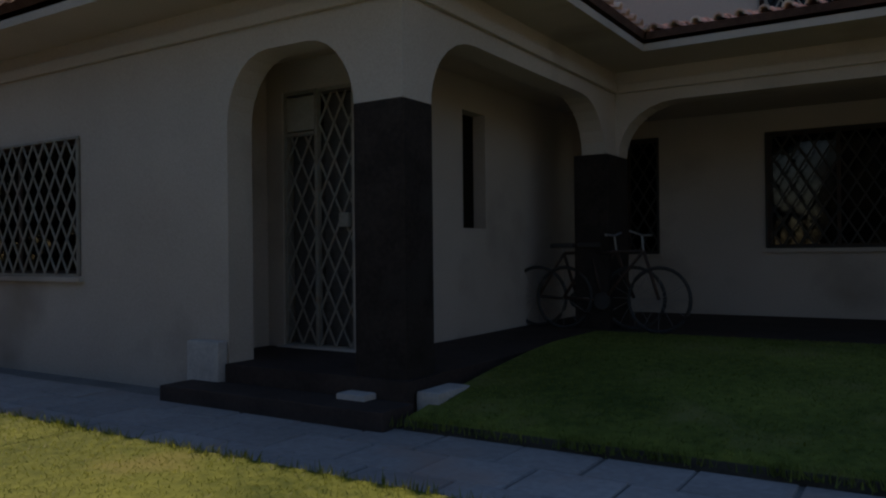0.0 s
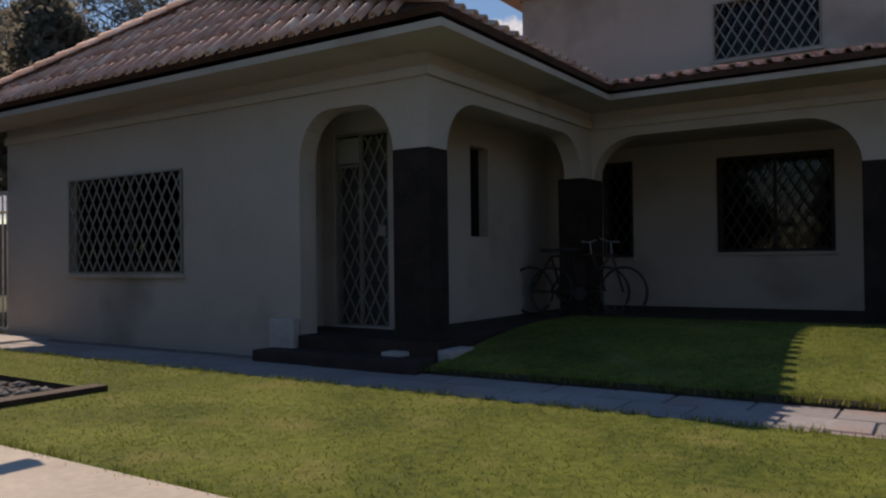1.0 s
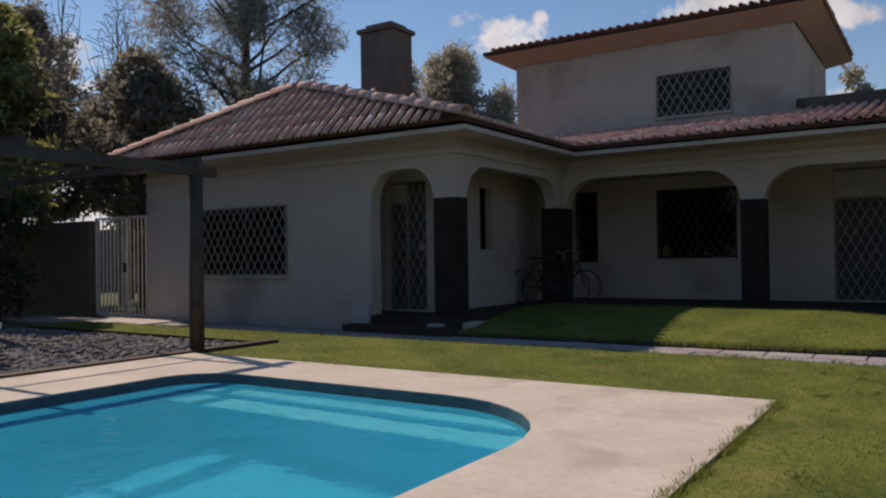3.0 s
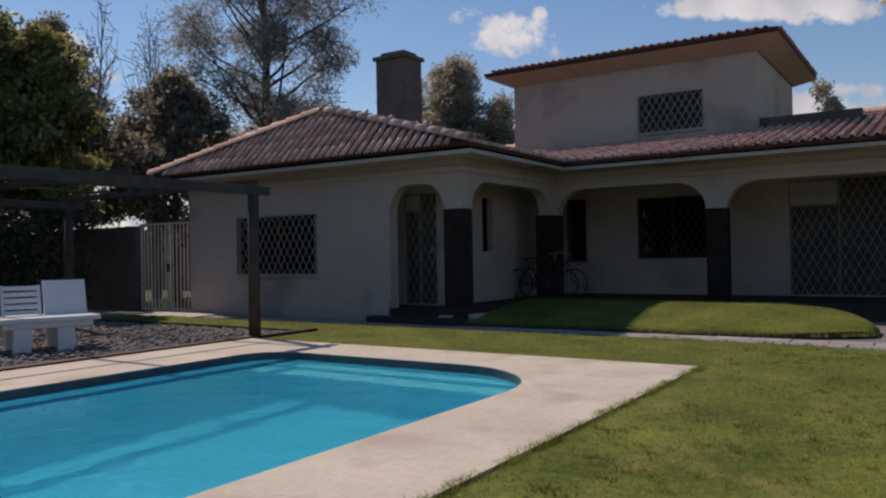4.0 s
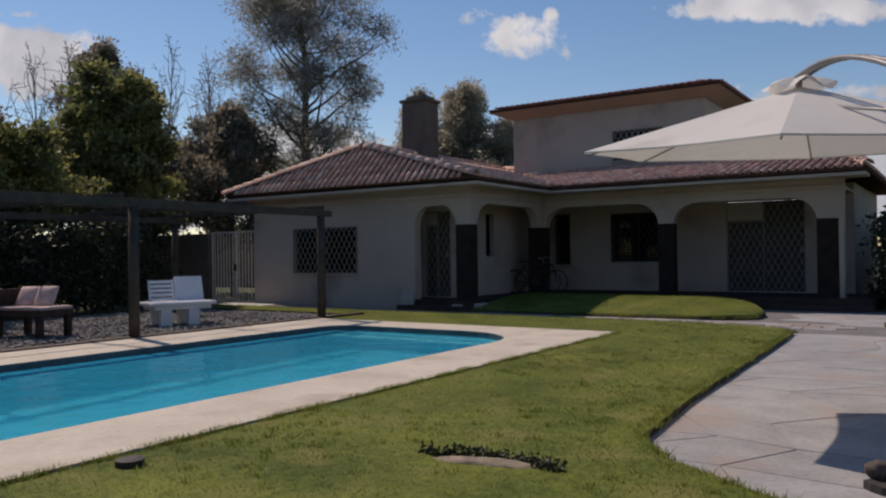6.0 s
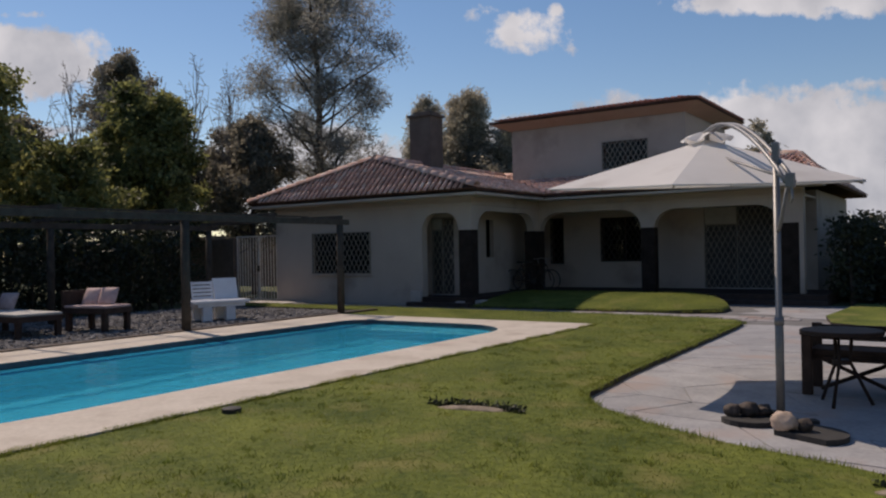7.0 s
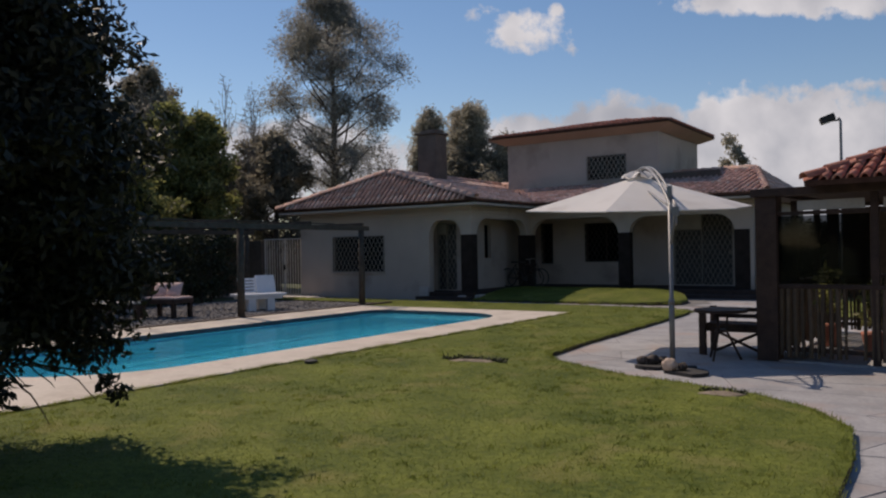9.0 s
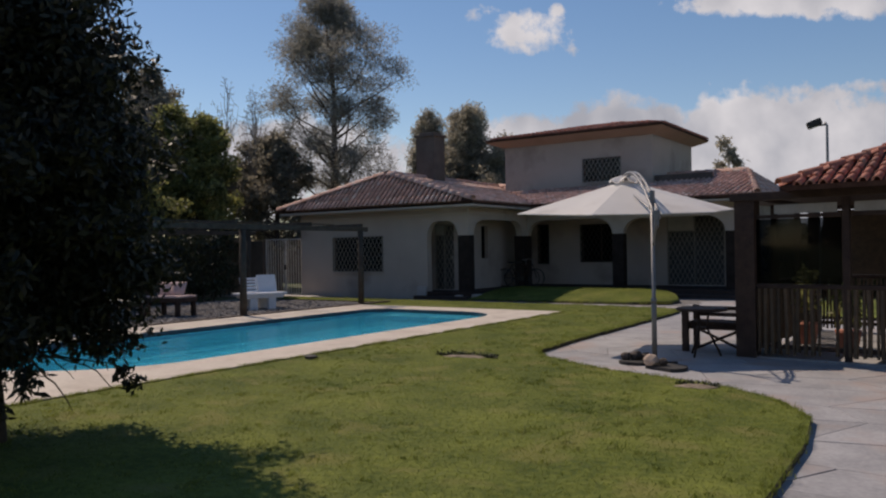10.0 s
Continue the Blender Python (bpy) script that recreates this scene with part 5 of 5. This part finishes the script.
hedge(-10.8, -15, -10.8, 1.3, 2.1, 0.9, 7, "tall dark evergreen hedge behind the pergola")
hedge(-12.4, -18, -12.4, 3.2, 2.5, 1.0, 17, "dark evergreen hedge along the garden boundary")
hedge(6.45, 7.9, 6.45, 15.5, 1.95, 0.75, 10, "clipped dark hedge along the end of the house")
hedge(7.4, 11.2, 20.0, 11.2, 1.75, 1.0, 8, "clipped dark hedge beyond the end of the house")

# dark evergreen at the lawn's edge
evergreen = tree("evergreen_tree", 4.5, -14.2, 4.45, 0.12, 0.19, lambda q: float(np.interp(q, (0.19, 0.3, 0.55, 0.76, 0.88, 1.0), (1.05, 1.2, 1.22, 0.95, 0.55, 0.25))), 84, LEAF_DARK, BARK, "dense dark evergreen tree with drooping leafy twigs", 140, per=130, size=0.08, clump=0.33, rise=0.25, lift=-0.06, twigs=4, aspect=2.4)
rnd = random.Random(77)
for i in range(16):
    a = 2 * math.pi * i / 16
    droop = wander(rnd, (0.3 * math.cos(a), 0.3 * math.sin(a), 0.85), (math.cos(a), math.sin(a), 0.1), rnd.uniform(0.55, 0.95), 7, 0.35, -0.13)
    part("twig", tube(bmesh.new(), droop, [0.012, 0.011, 0.010, 0.008, 0.007, 0.006, 0.005, 0.003], 5), BARK, evergreen)
    if i % 3 == 0:
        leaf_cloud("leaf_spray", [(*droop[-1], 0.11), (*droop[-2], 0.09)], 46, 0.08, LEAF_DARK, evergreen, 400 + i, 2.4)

# unseen trees, added to close the garden behind and beside the camera's way
for i, (x, y, h, w) in enumerate(((-2, -27, 7, 3), (4, -29, 8, 3), (10, -30, 7, 3), (17, -28, 8, 3), (21, -21, 7, 3), (22, -13, 7, 3), (23, -5, 6.5, 3), (22, 4, 6, 3), (-9, -24, 7, 3), (-14, -18, 7, 3), (20, 12, 4, 2.5), (24, -18, 7, 3))):
    tree("boundary_tree", x, y, h, 0.2, 0.1, lambda q, w=w: w * (1.1 - 0.7 * q), 34, LEAF_DULL, BARK, "dull green tree along the garden boundary", 200 + i, per=34, size=0.34, clump=0.85, rise=0.6, twigs=3)


# ---- sky backdrop: a far sheet of scattered clouds ----
def cloud_sheet():
    D = 1500.0
    eye, yaw = Vector((11.2, -17.4, 1.5)), radians(34.4)
    fwd, right = Vector((-math.sin(yaw), math.cos(yaw), 0)), Vector((math.cos(yaw), math.sin(yaw), 0))
    m = bpy.data.materials.new("cloud")
    m.use_nodes = True
    n, l = m.node_tree.nodes, m.node_tree.links
    n.remove(n["Principled BSDF"])
    tc, sep = n.new("ShaderNodeTexCoord"), n.new("ShaderNodeSeparateXYZ")
    l.new(tc.outputs["Object"], sep.inputs[0])

    def math_node(op, a, b=None, c=None):
        k = n.new("ShaderNodeMath")
        k.operation = op
        for i, q in enumerate((a, b, c)):
            if q is None:
                continue
            if hasattr(q, "is_linked"):
                l.new(q, k.inputs[i])
            else:
                k.inputs[i].default_value = q
        return k.outputs[0]

    mask = None
    puffs = ((89, 460, 44, 20, 0.9), (130, 445, 40, 22, 1.0), (170, 420, 84, 44, 1.2), (220, 404, 56, 34, 1.1), (226, 463, 20, 14, 0.8),
             (663, 478, 210, 38, 2.0), (555, 472, 100, 30, 1.6), (785, 468, 130, 36, 2.0),
             (675, 198, 340, 118, 3.0), (368, 195, 215, 108, 3.0), (160, 206, 135, 60, 2.4), (850, 306, 70, 18, 1.4), (520, 120, 470, 135, 3.0), (960, 150, 300, 150, 3.0),
             (-290, 187, 200, 84, 2.6), (-180, 165, 170, 66, 2.4), (-768, 380, 150, 76, 2.6), (-836, 416, 90, 46, 2.2), (-792, 472, 46, 10, 1.0), (-770, 247, 100, 14, 1.2), (-640, 345, 60, 22, 0.9), (-560, 120, 420, 70, 2.4))
    for cx, cz, sx, sz, gain in puffs:
        a = math_node("POWER", math_node("ABSOLUTE", math_node("DIVIDE", math_node("SUBTRACT", sep.outputs["X"], cx), sx)), 2.0)
        b = math_node("POWER", math_node("ABSOLUTE", math_node("DIVIDE", math_node("SUBTRACT", sep.outputs["Z"], cz), sz)), 2.0)
        e = math_node("MULTIPLY", math_node("SUBTRACT", 1.0, math_node("ADD", a, b)), gain)
        mask = e if mask is None else math_node("MAXIMUM", mask, e)
    puff, fine = n.new("ShaderNodeTexNoise"), n.new("ShaderNodeTexNoise")
    puff.inputs["Scale"].default_value, puff.inputs["Detail"].default_value, puff.inputs["Roughness"].default_value = 0.016, 9, 0.62
    fine.inputs["Scale"].default_value, fine.inputs["Detail"].default_value = 0.006, 5
    l.new(tc.outputs["Object"], puff.inputs["Vector"])
    l.new(tc.outputs["Object"], fine.inputs["Vector"])
    dens = math_node("ADD", math_node("MAXIMUM", mask, -2.0), math_node("MULTIPLY", math_node("SUBTRACT", puff.outputs["Fac"], 0.52), 6.0))
    ramp = n.new("ShaderNodeValToRGB")
    ramp.color_ramp.elements[0].position, ramp.color_ramp.elements[1].position = 0.0, 1.0
    l.new(dens, ramp.inputs["Fac"])
    tone = n.new("ShaderNodeValToRGB")
    tone.color_ramp.elements[0].position, tone.color_ramp.elements[1].position = 0.35, 0.65
    tone.color_ramp.elements[0].color, tone.color_ramp.elements[1].color = (0.43, 0.51, 0.63, 1), (0.77, 0.86, 0.98, 1)
    l.new(fine.outputs["Fac"], tone.inputs["Fac"])
    em, tp, mix = n.new("ShaderNodeEmission"), n.new("ShaderNodeBsdfTransparent"), n.new("ShaderNodeMixShader")
    em.inputs["Strength"].default_value = 0.76
    l.new(tone.outputs["Color"], em.inputs["Color"])
    l.new(ramp.outputs["Color"], mix.inputs[0])
    l.new(tp.outputs[0], mix.inputs[1])
    l.new(em.outputs[0], mix.inputs[2])
    l.new(mix.outputs[0], n["Material Output"].inputs["Surface"])
    ob = raw("backdrop", [(-1500, 0, 2), (1500, 0, 2), (1500, 0, 640), (-1500, 0, 640)], [(0, 1, 2, 3)], m)
    ob.matrix_basis = Matrix.Translation(eye + fwd * D) @ pose(0, 0, 0, 0, 0, 34.4)
    tagged(ob, "scattered white clouds in a blue sky", "sky", kind="structure")


cloud_sheet()


# ---- grass blades ----
def grass_blades(name, zone, count, seed, label, h0=0.008, h1=0.022, z=lambda x, y: 0.0):
    """Short blades over a zone: box (x0, x1, y0, y1) and a test."""
    g = np.random.default_rng(seed)
    x0, x1, y0, y1, ok = zone
    x, y = g.uniform(x0, x1, count), g.uniform(y0, y1, count)
    keep = ok(x, y)
    x, y = x[keep], y[keep]
    n = len(x)
    zz = np.array([z(a, b) for a, b in zip(x, y)])
    h = g.uniform(h0, h1, n) * (0.7 + 0.6 * g.random(n) ** 3)
    a = g.uniform(0, 2 * math.pi, n)
    w = g.uniform(0.002, 0.005, n)
    lean = g.normal(0, 1.2, (n, 2)) * h[:, None]
    b0 = np.stack([x - np.cos(a) * w, y - np.sin(a) * w, zz - 0.004], 1)
    b1 = np.stack([x + np.cos(a) * w, y + np.sin(a) * w, zz - 0.004], 1)
    tip = np.stack([x + lean[:, 0], y + lean[:, 1], zz + h], 1)
    vs = np.stack([b0, b1, tip], 1).reshape(-1, 3)
    me = bpy.data.meshes.new(name)
    me.vertices.add(3 * n)
    me.vertices.foreach_set("co", vs.astype(np.float32).ravel())
    me.loops.add(3 * n)
    me.loops.foreach_set("vertex_index", np.arange(3 * n, dtype=np.int32))
    me.polygons.add(n)
    me.polygons.foreach_set("loop_start", np.arange(0, 3 * n, 3, dtype=np.int32))
    me.update(calc_edges=True)
    me.materials.append(BLADES)
    return tagged(new(name, me), label, "grass", kind="stuff")


EDGE_Y = np.array([p[1] for p in PATIO_EDGE[::-1]])
EDGE_X = np.array([p[0] for p in PATIO_EDGE[::-1]])


def on_lawn(x, y):
    right = np.interp(y, EDGE_Y, EDGE_X) + 0.02
    low = (y < -0.2) & (x > 3.02) & (x < right)
    hi = (y >= -0.19) & (x > -3.5) & (x < np.where(y < 1.2, right, 5.6 - (y - 1.2) * 2.6)) & (y < 2.29)
    return low | hi


grass_blades("grass", (-3.5, 10.8, -19.0, 2.5, on_lawn), 620000, 1, "short mown grass with straw tints")
grass_blades("grass", (-9.9, -3.5, 1.25, 2.28, lambda x, y: x < 99), 16000, 2, "short mown grass before the house")
grass_blades("grass", (-1.95, 4.25, 3.44, 6.6, lambda x, y: (y > 3.44 + 0.6 * np.maximum(0, (x - 2.8) / 1.45) ** 2) & (y < 6.6 - 1.8 * np.maximum(0, (x - 2.8) / 1.45) ** 2)), 50000, 3, "short grass on the raised bed", z=island_height)


def lawn_clumps(count, seed):
    """Coarser tufts scattered over the lawn, each a small fan of longer blades."""
    g = np.random.default_rng(seed)
    cx, cy = g.uniform(3.1, 10.4, count), g.uniform(-17.5, 1.8, count)
    keep = on_lawn(cx, cy) & (np.sin(cx * 1.9 + 1) * np.sin(cy * 1.3) + g.normal(0, 0.5, count) > 0.1)
    cx, cy = np.repeat(cx[keep], 26), np.repeat(cy[keep], 26)
    n = len(cx)
    x, y = cx + g.normal(0, 0.035, n), cy + g.normal(0, 0.035, n)
    h, w, a = g.uniform(0.014, 0.042, n), g.uniform(0.003, 0.006, n), g.uniform(0, 2 * math.pi, n)
    lean = g.normal(0, 0.7, (n, 2)) * h[:, None]
    vs = np.stack([np.stack([x - np.cos(a) * w, y - np.sin(a) * w, np.full(n, -0.004)], 1), np.stack([x + np.cos(a) * w, y + np.sin(a) * w, np.full(n, -0.004)], 1), np.stack([x + lean[:, 0], y + lean[:, 1], h], 1)], 1).reshape(-1, 3)
    ob = raw("grass_tufts", vs.tolist(), [(3 * i, 3 * i + 1, 3 * i + 2) for i in range(n)], BLADES)
    return tagged(ob, "coarser tufts scattered through the mown lawn", "grass", kind="stuff")


lawn_clumps(2600, 12)


def edge_tufts(name, line, count, seed, spread=0.05):
    """Longer ragged grass hanging over an edge."""
    g = np.random.default_rng(seed)
    p = np.array(line, float)
    seg = np.sqrt(((p[1:] - p[:-1]) ** 2).sum(1))
    cum = np.concatenate([[0], np.cumsum(seg)])
    s = g.uniform(0, cum[-1], count)
    clump = 0.5 + 0.5 * np.sin(s * 9.0) * np.sin(s * 3.7 + 1)
    s = s[clump > g.random(count) * 0.9]
    x, y = np.interp(s, cum, p[:, 0]), np.interp(s, cum, p[:, 1])
    n = len(x)
    x, y = x + g.normal(0, spread, n), y + g.normal(0, spread, n)
    h = g.uniform(0.008, 0.05, n)
    a = g.uniform(0, 2 * math.pi, n)
    w = g.uniform(0.003, 0.007, n)
    lean = g.normal(0, 0.6, (n, 2)) * h[:, None]
    b0 = np.stack([x - np.cos(a) * w, y - np.sin(a) * w, np.full(n, -0.03)], 1)
    b1 = np.stack([x + np.cos(a) * w, y + np.sin(a) * w, np.full(n, -0.03)], 1)
    tip = np.stack([x + lean[:, 0], y + lean[:, 1], h], 1)
    vs = np.stack([b0, b1, tip], 1).reshape(-1, 3)
    ob = raw(name, vs.tolist(), [(3 * i, 3 * i + 1, 3 * i + 2) for i in range(n)], BLADES)
    return tagged(ob, "ragged longer grass along the lawn's edge", "grass", kind="stuff")


edge_tufts("edge_grass", [(x - 0.05, y) for x, y in PATIO_EDGE], 16000, 4, 0.035)
edge_tufts("edge_grass", [(3.03 + 0.025 * math.sin(1.9 * k) * math.sin(0.53 * k + 1), -0.2 - 0.15 * k) for k in range(120)], 46000, 5, 0.022)
edge_tufts("edge_grass", [(-3.4, -0.18), (3.0, -0.18)], 4000, 6, 0.03)
edge_tufts("edge_grass", [(-9.8, 2.27), (-3.5, 2.27), (2.5, 2.31), (4.2, 2.15), (5.1, 1.8), (5.4, 1.25)], 8000, 7, 0.04)
edge_tufts("edge_grass", [(-2.0, 3.43), (2.9, 3.43), (3.6, 3.58), (4.3, 4.0)], 5000, 8, 0.04)


# ---- gravel ----
def gravel(count, seed):
    g = np.random.default_rng(seed)
    base = bmesh.new()
    bmesh.ops.create_icosphere(base, subdivisions=1, radius=1.0)
    bv = np.array([v.co[:] for v in base.verts])
    bf = np.array([[v.index for v in f.verts] for f in base.faces])
    base.free()
    n = count
    x, y = g.uniform(-9.7, -3.62, n), g.uniform(-12.0, 1.15, n)
    s = g.uniform(0.018, 0.045, n)
    jit = 1 + g.normal(0, 0.16, (n, len(bv), 1))
    vs = bv[None] * jit * s[:, None, None] * np.array([1.15, 0.95, 0.6])
    vs = vs + np.stack([x, y, -0.045 + s * 0.3], 1)[:, None, :]
    fs = bf[None] + (np.arange(n) * len(bv))[:, None, None]
    me = bpy.data.meshes.new("gravel")
    nv, nf = n * len(bv), n * len(bf)
    me.vertices.add(nv)
    me.vertices.foreach_set("co", vs.astype(np.float32).ravel())
    me.loops.add(3 * nf)
    me.loops.foreach_set("vertex_index", fs.astype(np.int32).ravel())
    me.polygons.add(nf)
    me.polygons.foreach_set("loop_start", np.arange(0, 3 * nf, 3, dtype=np.int32))
    me.update(calc_edges=True)
    me.materials.append(GRAVEL)
    tagged(new("gravel", me), "loose grey gravel stones", "gravel", kind="stuff")


gravel(16000, 9)


# ---- paving pieces ----
def slab_mesh(name, poly, z0, z1, material, bev=0.008):
    bm = bmesh.new()
    c = Vector((sum(p[0] for p in poly) / len(poly), sum(p[1] for p in poly) / len(poly)))
    lo = [bm.verts.new((x, y, z0)) for x, y in poly]
    mid = [bm.verts.new((x, y, z1 - bev)) for x, y in poly]
    hi = []
    for x, y in poly:
        d = (c - Vector((x, y)))
        d = d.normalized() * bev
        hi.append(bm.verts.new((x + d.x, y + d.y, z1)))
    bm.faces.new(hi)
    n = len(poly)
    for i in range(n):
        j = (i + 1) % n
        bm.faces.new((lo[i], lo[j], mid[j], mid[i]))
        bm.faces.new((mid[i], mid[j], hi[j], hi[i]))
    return part(name, bm, material, pavement)


def garden_path():
    rnd = random.Random(21)
    ys = [2.30, 2.67, 3.04, 3.41]
    x = -13.0
    while x < 5.4:
        w = rnd.uniform(0.46, 0.56)
        for a, b in zip(ys, ys[1:]):
            s = 0.25 * (ys.index(a) % 2) + rnd.uniform(-0.008, 0.008)
            slab_mesh("path_tile", [(x + s + 0.008, a + 0.008), (x + s + w - 0.008, a + 0.008), (x + s + w - 0.008, b - 0.008), (x + s + 0.008, b - 0.008)], -0.075, -0.056 + rnd.uniform(-0.004, 0.004), PATHTILE)
        x += w


def patio():
    """Irregular flagstones: a shaken grid whose cells are joined here and there."""
    rnd = random.Random(33)
    sx, sy = 0.92, 0.80
    x0, y0, nx, ny = 4.6, -20.0, 27, 34
    field = bmesh.new()
    P = {}
    for i in range(nx + 1):
        for j in range(ny + 1):
            P[i, j] = (x0 + sx * (i + 0.5 * (j % 2)) + rnd.uniform(-0.2, 0.2), y0 + sy * j + rnd.uniform(-0.17, 0.17))
    used, polys = set(), []
    for j in range(ny):
        for i in range(nx):
            if (i, j) in used:
                continue
            q = [P[i, j], P[i + 1, j], P[i + 1, j + 1], P[i, j + 1]]
            if i + 1 < nx and (i + 1, j) not in used and rnd.random() < 0.22:
                q = [P[i, j], P[i + 1, j], P[i + 2, j], P[i + 2, j + 1], P[i + 1, j + 1], P[i, j + 1]]
                used.add((i + 1, j))
            polys.append(q)
    for q in polys:
        cx, cy = sum(p[0] for p in q) / len(q), sum(p[1] for p in q) / len(q)
        if max(p[0] - float(np.interp(p[1], EDGE_Y, EDGE_X)) for p in q) < 0.0 and cy < 1.2:
            continue
        if cy > 1.2 and min(p[0] for p in q) < 5.5 and min(p[1] for p in q) < 3.46 or cy > 6.6:
            continue
        g = rnd.choice((0.004, 0.006, 0.012))
        q2 = []
        for p in q:
            d = Vector((cx - p[0], cy - p[1]))
            d = d.normalized() * g
            q2.append((p[0] + d.x, p[1] + d.y))
        if cx > 14.0:
            if cy < 1.2:
                prism(field, q2, -0.075, -0.062 + rnd.uniform(-0.002, 0.002))
            continue
        slab_mesh("flagstone", q2, -0.075, -0.062 + rnd.uniform(-0.002, 0.002), STONE, 0.006)

    tagged(part("flagstone_field", field, STONE, pavement), kind="stuff")


garden_path()
patio()
